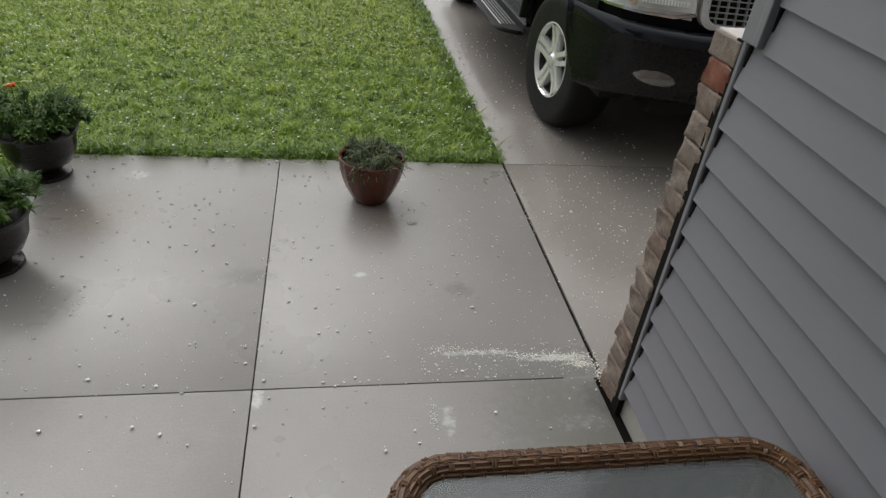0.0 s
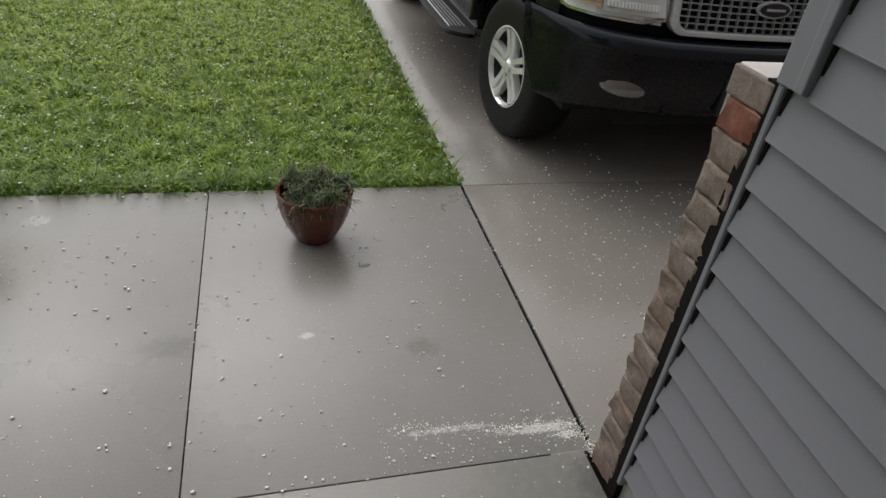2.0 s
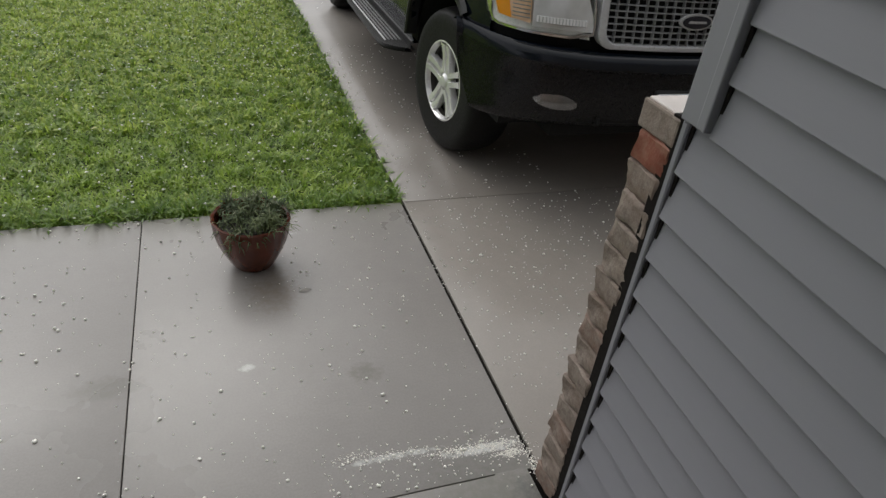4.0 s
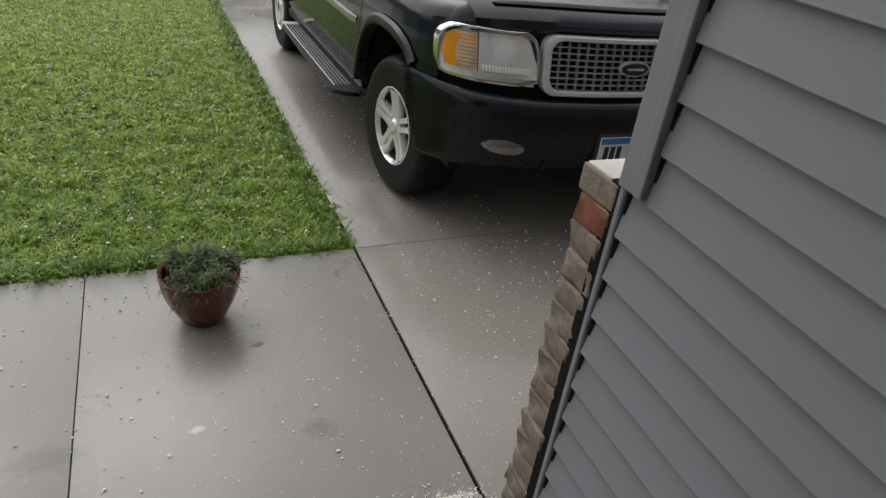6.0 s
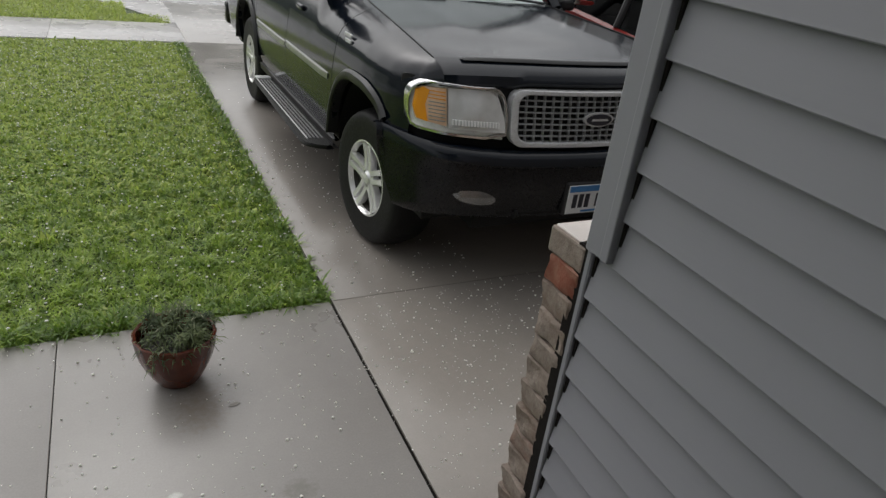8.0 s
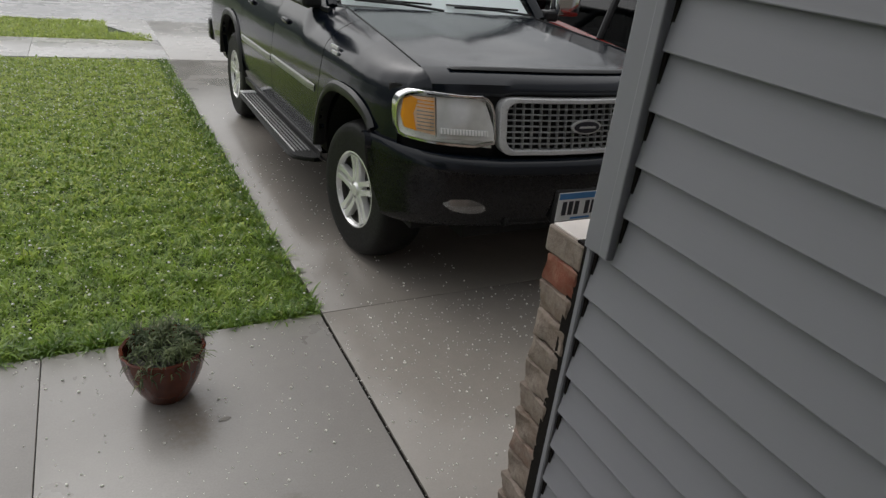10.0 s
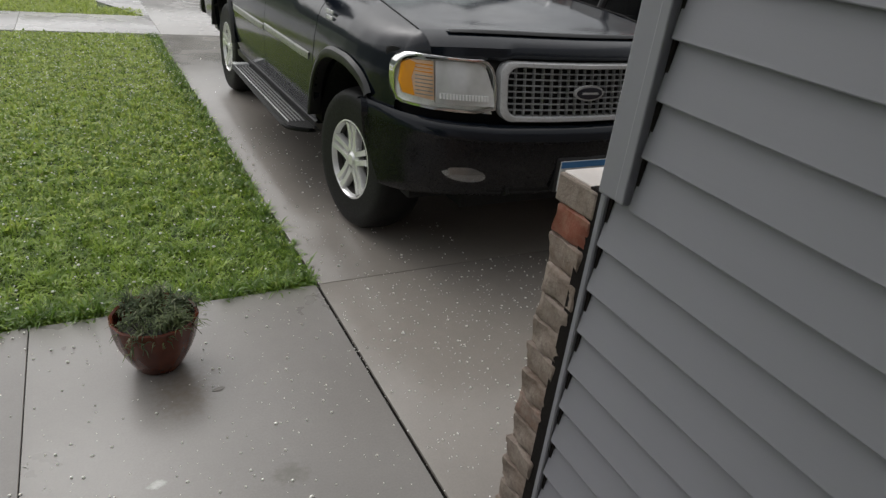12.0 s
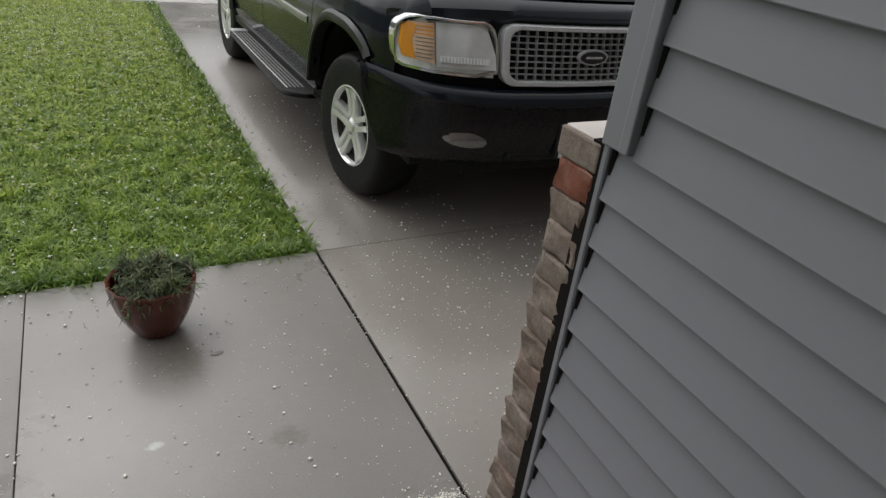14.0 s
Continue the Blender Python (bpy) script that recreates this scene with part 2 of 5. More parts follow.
def lathe(profile, seg=32, bm=None, ripple=None):
    """A turned shape: rows of (radius, z)."""
    bm = bm or bmesh.new()
    rings = []
    for r, z in profile:
        ring = []
        for i in range(seg):
            a = 2 * math.pi * i / seg
            k = r * (1 + (ripple(a, z) if ripple else 0))
            ring.append(bm.verts.new((k * math.cos(a), k * math.sin(a), z)))
        rings.append(ring)
    for a, b in zip(rings, rings[1:]):
        for i in range(seg):
            j = (i + 1) % seg
            bm.faces.new((a[i], a[j], b[j], b[i]))
    bm.faces.new(rings[0][::-1])
    bm.faces.new(rings[-1])
    return bm


def grid(rows, bm=None, close=False):
    """A skin over rows of points, all of one length."""
    bm = bm or bmesh.new()
    vs = [[bm.verts.new(p) for p in row] for row in rows]
    for a, b in zip(vs, vs[1:]):
        n = len(a)
        for i in range(n if close else n - 1):
            j = (i + 1) % n
            bm.faces.new((a[i], a[j], b[j], b[i]))
    return bm


def tube(points, radius, seg=10, bm=None, closed=False):
    """A round bar along points."""
    bm = bm or bmesh.new()
    pts = [Vector(p) for p in points]
    n = len(pts)
    rings = []
    for i, p in enumerate(pts):
        a = pts[(i - 1) % n] if closed or i else pts[i]
        b = pts[(i + 1) % n] if closed or i < n - 1 else pts[i]
        q = (b - a).normalized().to_track_quat("Z", "Y")
        r = radius[i] if isinstance(radius, (list, tuple)) else radius
        rings.append([bm.verts.new(p + q @ Vector((r * math.cos(2 * math.pi * k / seg), r * math.sin(2 * math.pi * k / seg), 0))) for k in range(seg)])
    pairs = list(zip(rings, rings[1:])) + ([(rings[-1], rings[0])] if closed else [])
    for a, b in pairs:
        off = min(range(seg), key=lambda s: sum((a[k].co - b[(k + s) % seg].co).length for k in range(0, seg, 2)))
        for k in range(seg):
            bm.faces.new((a[k], a[(k + 1) % seg], b[(k + 1 + off) % seg], b[(k + off) % seg]))
    if not closed:
        bm.faces.new(rings[0][::-1])
        bm.faces.new(rings[-1])
    return bm


def cloud(name, verts, faces, material):
    """A mesh object out of number arrays."""
    me = bpy.data.meshes.new(name)
    me.vertices.add(len(verts))
    me.vertices.foreach_set("co", np.ascontiguousarray(verts, np.float32).ravel())
    k = faces.shape[1]
    me.loops.add(faces.size)
    me.loops.foreach_set("vertex_index", np.ascontiguousarray(faces, np.int32).ravel())
    me.polygons.add(len(faces))
    me.polygons.foreach_set("loop_start", np.arange(0, faces.size, k, dtype=np.int32))
    me.update(calc_edges=True)
    me.validate()
    me.materials.append(material)
    return new(name, me)


# ---- ground, pavement, road ----
ground = part("ground", boxes((-400, 400, -400, 400, -0.6, -0.014)), SOIL)
tagged(ground, "dark damp earth under the lawn and paving", "ground", kind="structure")


def paving(name, label, material, slabs, category="pavement", joint=0.0016, thick=0.13, top=0.0):
    base = new(name)
    tagged(base, label, category, kind="structure")
    for x0, x1, y0, y1 in slabs:
        bm = boxes((x0 + joint, x1 - joint, y0 + joint, y1 - joint, top - thick, top), bevel=0.003, seg=2)
        for v in bm.verts:
            if abs(v.co.x) < 0.013 and v.co.y < 0.01 and y0 > -1.8:      # the long joint runs a little askew
                v.co.x += 0.006 + 0.0165 * v.co.y
        part("slab", bm, material, base, smooth=True)
    return base


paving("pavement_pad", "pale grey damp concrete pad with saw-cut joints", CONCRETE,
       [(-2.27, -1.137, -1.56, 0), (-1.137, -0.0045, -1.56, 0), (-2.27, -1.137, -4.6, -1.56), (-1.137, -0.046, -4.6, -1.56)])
part("joint_bed", boxes((-2.26, -0.060, -4.59, -0.01, -0.12, -0.012)), JOINT, kind_bed := tagged(new("pavement_joint_bed"), "dark tarry filler in the paving joints", "pavement", kind="structure"))
part("joint_bed", boxes((-0.060, -0.01, -4.59, -1.66, -0.12, -0.006), (-0.060, 5.6, -1.66, -0.01, -0.12, -0.010), (0.02, 5.6, 0.0, 9.3, -0.12, -0.010)), JOINT, kind_bed)
part("joint_fill", boxes((-0.15, -0.028, -1.564, -1.556, -0.02, -0.0006)), CONCRETE, kind_bed)
paving("road_driveway", "brownish grey wet concrete driveway sprinkled with hail", DRIVE,
       [(0.006, 2.8, -1.77, 0.0), (2.8, 5.6, -1.77, 0.0), (0.006, 2.8, 0.0, 6.35), (2.8, 5.6, 0.0, 6.35)], category="driveway")
# far end of the drive, coloured paler to imitate grazing sky sheen and haze
paving("pavement_drive_apron", "wet concrete foot of the driveway, paled for distant sky sheen", concrete_material("sheen_paled_apron_concrete", (0.42, 0.40, 0.38), 0.22, 0.12),
       [(0.06, 2.8, 6.355, 9.75), (2.8, 5.6, 6.355, 9.75)])
paving("pavement_walkway", "pale concrete public walkway crossing the lawn", WALKWAY,
       [(x, x + 1.52, 6.36, 7.70) for x in (0.06 - 1.52 * k for k in range(1, 14))] + [(5.61 + 1.52 * k, 7.13 + 1.52 * k, 6.36, 7.70) for k in range(8)])
# out-of-view ring added to darken low reflections; rain haze is in its colour
far = plain("haze_paled_reflection_ring", (0.30, 0.33, 0.31), 0.9, vary=0.25, scale=2.0)
rnd = random.Random(9)
line_pts = [(50 * math.cos(a), 50 * math.sin(a), 5.0 + 3.0 * rnd.random()) for a in (2 * math.pi * k / 160 for k in range(160))]
line_pts.append(line_pts[0])
backdrop = part("backdrop", grid([[(x, y, -0.1), (x * 1.01, y * 1.01, h * 0.6), (x * 1.03, y * 1.03, h)] for x, y, h in line_pts]), far)
tagged(backdrop, "unseen tree-line ring added to darken low reflections, paled as by rain haze", "backdrop", kind="structure")
road = part("road", boxes((-120, 120, 9.76, 18.5, -0.5, -0.0125)), ROAD)
tagged(road, "grey wet street running past the driveway", "road", kind="structure")

# ---- garage walls ----
WX, WY = -0.03, -1.56          # face of the side wall, face of the brick front
TOP = 2.55


def siding_courses(parent, x, y0, y1, z0, count, step, face):
    """Lapped boards: each leans out to its lower edge and turns under."""
    for k in range(count):
        out = face * 0.0135
        rows = []
        for y in (y0, y1):
            far = -1.705 - y           # the boards drift a little out of plumb line and level along the wall
            x, z = WX - 0.012 * far, z0 + k * step - 0.034 * far
            rows.append([(x - 0.002 * face, y, z + step + 0.012), (x + out * 0.35, y, z + step * 0.62), (x + out * 0.94, y, z + 0.006), (x + out, y, z + 0.002), (x + out * 0.94, y, z), (x - 0.004 * face, y, z + 0.001)])
        bm = grid(rows)
        part("siding_board", bm, SIDING, parent)


garage_side = new("wall_garage_side")
tagged(garage_side, "garage side wall clad in grey lapped vinyl siding", "wall", kind="structure")
# backing coloured near-black so the gap at the board ends reads as shadow
part("sheathing", boxes((WX + 0.010, 0.15, -4.6, -1.70, 0.119, TOP)), FELT_SHADE, garage_side)
part("foundation", boxes((WX + 0.014, 0.15, -4.6, -1.70, -0.1, 0.118)), FOUNDATION, garage_side)
siding_courses(garage_side, WX, -4.6, -1.740, 0.118, 11, 0.0940, -1)
siding_courses(garage_side, WX, -4.6, -1.7925, 0.118 + 11 * 0.0940, 15, 0.0940, -1)
# corner post: broad above the cap, a narrow strip beside the brick
corner_post = new("trim_corner_post")
tagged(corner_post, "grey vinyl corner post ending above the brick", "trim", kind="structure")
part("post", boxes((WX - 0.022, WX + 0.05, -1.790, -1.720, 1.155, TOP), bevel=0.004, seg=2), TRIM, corner_post)
part("post_lip", boxes((WX - 0.027, WX, -1.7905, -1.768, 1.157, TOP), bevel=0.003, seg=2), TRIM, corner_post)
part("post_return", boxes((WX + 0.012, WX + 0.13, -1.720, -1.700, 1.156, TOP), bevel=0.002), TRIM, corner_post)
# thin black boxes stand for the shadow band between post and boards
part("channel_slot", boxes((WX - 0.007, WX + 0.02, -1.746, -1.738, 0.12, 1.154)), FELT_SHADE, corner_post)
part("channel_slot", boxes((WX - 0.008, WX + 0.02, -1.798, -1.790, 1.156, TOP)), FELT_SHADE, corner_post)
part("strip", boxes((WX - 0.016, WX + 0.05, -1.738, -1.722, 0.075, 1.154), bevel=0.003), TRIM, corner_post)

garage_front = new("wall_garage_front")
tagged(garage_front, "garage front with brick wainscot smeared with mortar", "wall", kind="structure")
part("front_core", boxes((0.02, 0.55, -1.85, -1.675, -0.1, TOP)), SIDING, garage_front)
part("front_core", boxes((0.55, 5.3, -1.85, -1.675, 2.15, TOP)), SIDING, garage_front)
part("front_core", boxes((5.3, 5.7, -1.85, -1.675, -0.1, TOP)), SIDING, garage_front)
part("brick_mortar", boxes((-0.025, 0.54, -1.684, WY - 0.036, 0.0, 1.085)), MORTAR, garage_front)
part("felt_strip", boxes((-0.036, 0.02, -1.7225, -1.685, 0.0, 1.15)), FELT_SHADE, garage_front)


def rough_brick(length, depth, height, seed):
    """A tumbled brick with chipped edges, smeared with mortar."""
    rnd = random.Random(seed)
    bm = boxes((-length / 2, length / 2, -depth / 2, depth / 2, -height / 2, height / 2))
    bmesh.ops.bevel(bm, geom=list(bm.edges), offset=0.005, segments=1, affect="EDGES", profile=0.5)
    bmesh.ops.subdivide_edges(bm, edges=[e for e in bm.edges if e.calc_length() > 0.03], cuts=4, use_grid_fill=True)
    for v in bm.verts:
        p = v.co.copy()
        push = Vector((noise.noise(p * 22 + Vector((seed * 3.1, 0, 0))), noise.noise(p * 22 + Vector((0, seed * 3.1, 9))), noise.noise(p * 26 + Vector((5, 0, seed * 3.1)))))
        chip = noise.noise(p * 60 + Vector((seed * 1.7, 4, 0)))
        v.co += Vector((push.x * 0.009 + chip * 0.004, push.y * 0.008 + chip * 0.003, push.z * 0.005))
    return mesh_of("brick", bm, BRICK, True)


shapes = [rough_brick(0.20, 0.110, 0.067, s) for s in range(5)]
ends = [rough_brick(0.10, 0.110, 0.067, s + 20) for s in range(3)]
reds = []
for k, me in enumerate(shapes[:3]):
    red = me.copy()
    red.name = "brick_bare"
    red.materials[0] = RED_BRICK
    reds.append(red)
red_ends = []
for me in ends:
    red = me.copy()
    red.materials[0] = RED_BRICK
    red_ends.append(red)
COURSE = 1.088 / 16
rnd = random.Random(5)
for c in range(16):
    z = COURSE * (c + 0.5)
    x = -0.034
    first = c % 2
    while x < 0.5:
        short = first
        first = 0
        length = 0.10 if short else 0.20
        bare = c == 15
        b = new("brick", ((red_ends if bare else ends) if short else reds if bare else shapes)[rnd.randrange(3)])
        b.matrix_world = pose(x + length / 2 + rnd.uniform(-0.006, 0.004), WY - 0.094 + 0.016 * (1 - z / 1.1) + rnd.uniform(-0.005, 0.005), z, rnd.uniform(-1.5, 1.5), rnd.uniform(-1.5, 1.5), rnd.uniform(-2, 2))
        b.parent = garage_front
        x += length + 0.010
cap_stone = part("cap_stone", boxes((-0.038, 0.54, -1.708, WY - 0.032, 1.088, 1.146), bevel=0.005, seg=2), BRICK, garage_front)
part("cap_top", boxes((-0.031, 0.54, -1.705, WY - 0.038, 1.144, 1.150), bevel=0.002), CAP, garage_front)

soffit = plain("white_soffit", (0.55, 0.55, 0.54), 0.6)
# porch ceiling added out of view, its edges set to dim near paving and siding
porch_roof = part("ceiling_porch", boxes((-3.4, -0.16, -4.8, -2.10, 2.47, 2.57)), soffit)
tagged(porch_roof, "unseen flat porch ceiling added to shade the near pad and siding", "ceiling", kind="structure")
# unseen garage roof, overhang trimmed so the corner stays brighter
garage_roof = part("ceiling_garage", boxes((-0.15, 6.1, -4.8, -1.58, 2.55, 2.66)), soffit)
tagged(garage_roof, "unseen garage roof, overhang kept short to let light onto the corner", "ceiling", kind="structure")
# house wall and roof close the place; unseen garage door darkened for car reflections
door = part("door_garage", boxes(*[(0.55, 5.3, -1.80, -1.755, 0.01 + 0.535 * k, 0.54 + 0.535 * k) for k in range(4)], bevel=0.006), plain("brown_garage_door", (0.13, 0.115, 0.10), 0.5))
tagged(door, "unseen brown sectional garage door, kept dark for the car's reflections", "garage door", kind="structure")
closing = boxes((-6.0, 6.0, -4.8, -4.6, -0.1, TOP), (5.7, 5.85, -4.6, -1.70, -0.1, TOP))
house = part("wall_house", closing, SIDING)
tagged(house, "grey sided house wall behind the porch", "wall", kind="structure")

# ---- vehicles ----
PAINT = Nodes("wet_black_paint")
PAINT.put("Base Color", (0.005, 0.0075, 0.0125))
PAINT.put("Roughness", PAINT.ramp(PAINT.noise(3.0), (0.3, 0.10), (0.7, 0.15)))
PAINT.put("Coat Weight", 0.0)
PAINT.put("Specular IOR Level", 0.46)
PAINT.put("Coat Roughness", 0.03)
PAINT.bump(PAINT.ramp(PAINT.noise(130, 2.0), (0.6, 0.0), (0.7, 1.0)), 0.10, 0.002)
PAINT = PAINT.mat
RED_PAINT = plain("wet_red_paint", (0.20, 0.018, 0.016), 0.2, vary=0.06, coat=0.6)
TRIM_BLACK = plain("textured_black_plastic", (0.014, 0.014, 0.015), 0.42, vary=0.15, bump=0.25)
BUMPER_BLACK = plain("satin_black_bumper", (0.008, 0.008, 0.010), 0.26, vary=0.15, bump=0.03, spec=0.4)
RUBBER = plain("wet_tyre_rubber", (0.009, 0.009, 0.009), 0.6, vary=0.25, bump=0.4, spec=0.28)
UNDER = plain("dark_underbody", (0.008, 0.008, 0.008), 0.8)
CHROME = plain("chrome", (0.80, 0.80, 0.80), 0.10, 1.0, 0.05)
ALLOY = plain("polished_alloy", (0.92, 0.915, 0.91), 0.24, 0.45, 0.06)
# alloy darkened in colour for the shade deep inside the rim
BARREL_SHADE = plain("shade_darkened_barrel_metal", (0.05, 0.046, 0.042), 0.6, 0.3, 0.3)
SATIN = plain("satin_silver_plastic", (0.60, 0.605, 0.61), 0.3, 0.2, 0.05)
GRILLE_BAR = plain("grey_grille_plastic", (0.36, 0.365, 0.37), 0.35, 0.1, 0.1)
RIB = plain("worn_grey_tread_rib", (0.16, 0.16, 0.165), 0.35, 0.2, 0.15)
REFLECTOR = plain("silvered_lamp_reflector", (0.80, 0.82, 0.79), 0.3, 0.3, vary=0.2, scale=40, bump=0.1)
STRIP = plain("silver_body_moulding", (0.30, 0.31, 0.28), 0.3, 0.4, 0.1)
AMBER = plain("amber_signal_lens", (0.95, 0.37, 0.006), 0.12, vary=0.12, coat=0.8)
PALE_AMBER = plain("ribbed_pale_signal_lens", (0.86, 0.57, 0.36), 0.15, vary=0.2, coat=0.8, scale=80)
LENS = plain("clouded_headlight_lens", (0.78, 0.80, 0.77), 0.14, 0.2, vary=0.35, coat=0.9, scale=26)
FLUTES = plain("pale_fluted_lens_band", (0.92, 0.93, 0.91), 0.2, vary=0.1, coat=0.8)
FOG = plain("fog_lamp_glass", (0.26, 0.265, 0.27), 0.15, 0.8, vary=0.4, coat=0.9)
AUTO_GLASS = pane_material("dark_vehicle_glass", (0.16, 0.18, 0.18))
SCREEN_GLASS = pane_material("clear_vehicle_glass", (0.95, 0.98, 0.98))
CABIN = plain("dark_cabin_trim", (0.03, 0.03, 0.032), 0.8)
PLATE_WHITE = plain("white_plate", (0.75, 0.77, 0.78), 0.3, vary=0.05)
PLATE_BLUE = plain("blue_plate_band", (0.06, 0.22, 0.50), 0.3, vary=0.1)
INK = plain("dark_ink", (0.02, 0.02, 0.03), 0.4)

CX = 1.28                      # centre line of the black vehicle
AXLE_F, AXLE_R = 0.655, 3.675


def ease(table, v):
    xs, ys = zip(*table)
    return float(np.interp(v, xs, ys))


def nose(d):
    """How far ahead the face of the nose stands, at a distance from the centre line."""
    return ease(((0, -0.12), (0.2, -0.112), (0.465, -0.078), (0.60, -0.04), (0.70, -0.008), (0.775, 0.03), (0.83, 0.075), (0.877, 0.135), (0.92, 0.22), (0.95, 0.31), (0.975, 0.45), (0.98, 0.60)), abs(d))


def half_width(y):
    return ease(((-0.12, 0.0), (0.03, 0.775), (0.135, 0.877), (0.22, 0.92), (0.31, 0.95), (0.45, 0.972), (0.60, 0.98), (4.55, 0.98), (4.8, 0.955), (4.95, 0.90)), y)


def bent(outline, out, thick, step=0.03, dome=0.0, lean=0.0):
    """A plate cut to an outline of (d, z) and bent round the nose, standing out from it."""
    bm = bmesh.new()
    bm.faces.new([bm.verts.new((d, 0, z)) for d, z in outline])
    ds = [p[0] for p in outline]
    zs = [p[1] for p in outline]
    x = min(ds) + step
    while x < max(ds) - step * 0.4:
        bmesh.ops.bisect_plane(bm, geom=list(bm.verts) + list(bm.edges) + list(bm.faces), plane_co=(x, 0, 0), plane_no=(1, 0, 0))
        x += step
    if dome:
        for k in (0.25, 0.5, 0.75):
            z = min(zs) + k * (max(zs) - min(zs))
            bmesh.ops.bisect_plane(bm, geom=list(bm.verts) + list(bm.edges) + list(bm.faces), plane_co=(0, 0, z), plane_no=(0, 0, 1))
    md, mz = (min(ds) + max(ds)) / 2, (min(zs) + max(zs)) / 2
    hd, hz = (max(ds) - min(ds)) / 2, (max(zs) - min(zs)) / 2
    back = bmesh.ops.extrude_face_region(bm, geom=list(bm.faces))
    rear = {v for v in back["geom"] if isinstance(v, bmesh.types.BMVert)}
    for v in bm.verts:
        u, w = (v.co.x - md) / hd, (v.co.z - mz) / hz
        bulge = dome * max(0.0, 1 - u * u) * max(0.0, 1 - w * w) if v not in rear else 0
        v.co.y = nose(v.co.x) - out - bulge + (thick if v in rear else 0) + lean * (v.co.z - 0.9)
    return bm


def rounded(d0, d1, z0, z1, r, n=5):
    pts = []
    for cx, cz, a0 in ((d1 - r, z1 - r, 0), (d0 + r, z1 - r, 90), (d0 + r, z0 + r, 180), (d1 - r, z0 + r, 270)):
        for k in range(n + 1):
            a = radians(a0 + 90 * k / n)
            pts.append((cx + r * math.cos(a), cz + r * math.sin(a)))
    return pts


def ring(outer, inner, out, thick, lean=0.0):
    """A frame between two outlines of as many points, bent round the nose."""
    bm = bmesh.new()
    loops = []
    for pts, o in ((outer, out - thick), (outer, out - 0.004), ([((a + c * 5) / 6, (b + e * 5) / 6) for (c, e), (a, b) in zip(outer, inner)], out), ([((a * 5 + c) / 6, (b * 5 + e) / 6) for (c, e), (a, b) in zip(outer, inner)], out), (inner, out - 0.006), (inner, out - thick)):
        loops.append([(d, nose(d) - o + lean * (z - 0.9), z) for d, z in pts])
    return grid(loops, bm, close=True)


def dense(pts, step=0.03):
    """The same outline with points at even steps, so that it bends well."""
    out = []
    for a, b in zip(pts, pts[1:] + pts[:1]):
        n = max(1, int(math.dist(a, b) / step))
        out += [(a[0] + (b[0] - a[0]) * k / n, a[1] + (b[1] - a[1]) * k / n) for k in range(n)]
    return out


def mirrored(bm):
    for v in bm.verts:
        v.co.x = -v.co.x
    return bm


def both(name, make, material, parent, label="", smooth=True):
    """A part on each flank."""
    return [part(name, make(), material, parent, label, smooth), part(name, mirrored(make()), material, parent, label, smooth)]


LIFT = 0.017                   # the body stands a little high on its wheels
suv = thing("suv", (CX, 0, LIFT), "wet black four-door suv parked on the driveway", "car")


def arch(y, axle):
    """Height of the wheel opening's edge over a place, or None beside it."""
    u = (y - axle + 0.03) / 0.44
    return 0.40 + 0.475 * (1 - abs(u) ** 2.6) ** 0.42 if abs(u) < 1 else None


def sill(y):
    if y < 0.216:
        return 0.76
    for axle in (AXLE_F, AXLE_R):
        a = arch(y, axle)
        if a:
            return a
    return 0.42 if y < 4.3 else 0.5


def flank(z, y):
    """Distance of the side from the centre line."""
    d = ease(((0.38, -0.055), (0.50, -0.02), (0.62, -0.004), (0.78, 0.0), (0.92, -0.012), (1.05, -0.035), (1.14, -0.075), (1.20, -0.105)), z)
    return half_width(y) + d


def shoulder(y):
    """The fender's roll to the hood's seam, as (d, z) rows."""
    seam_d = ease(((0.1, 0.79), (0.6, 0.775), (1.45, 0.70)), y)
    seam_z = ease(((0.1, 1.105), (0.6, 1.165), (1.45, 1.225)), y)
    return seam_d, seam_z


def side_panel(y0, y1, top, cols=14, rows=9):
    """A panel of the side between two gaps; top gives the height of its upper edge."""
    lines = []
    for i in range(cols + 1):
        y = y0 + (y1 - y0) * i / cols
        a, b = sill(y), top(y)
        line = [(flank(a, y) - 0.03, y, a + 0.004)]
        line += [(flank(a + (b - a) * k / rows, y), y, a + (b - a) * k / rows) for k in range(rows + 1)]
        lines.append(line)
    return lines


def fender_rows():
    rows = []
    for line in side_panel(0.145, 1.06, lambda y: 0.98, 40):
        y = line[-1][1]
        sd, sz = shoulder(max(y, 0.1))
        d0, z0 = line[-1][0], line[-1][2]
        for k in range(1, 7):
            a = 1.1 * k / 6
            line.append((d0 - (d0 - sd) * (1 - math.cos(a)) / (1 - math.cos(1.1)), y, z0 + (sz - z0) * math.sin(a) / math.sin(1.1)))
        rows.append(line)
    return rows


BELT = lambda y: ease(((1.0, 1.19), (4.9, 1.215)), y)
both("fender", lambda: grid(fender_rows()), PAINT, suv)


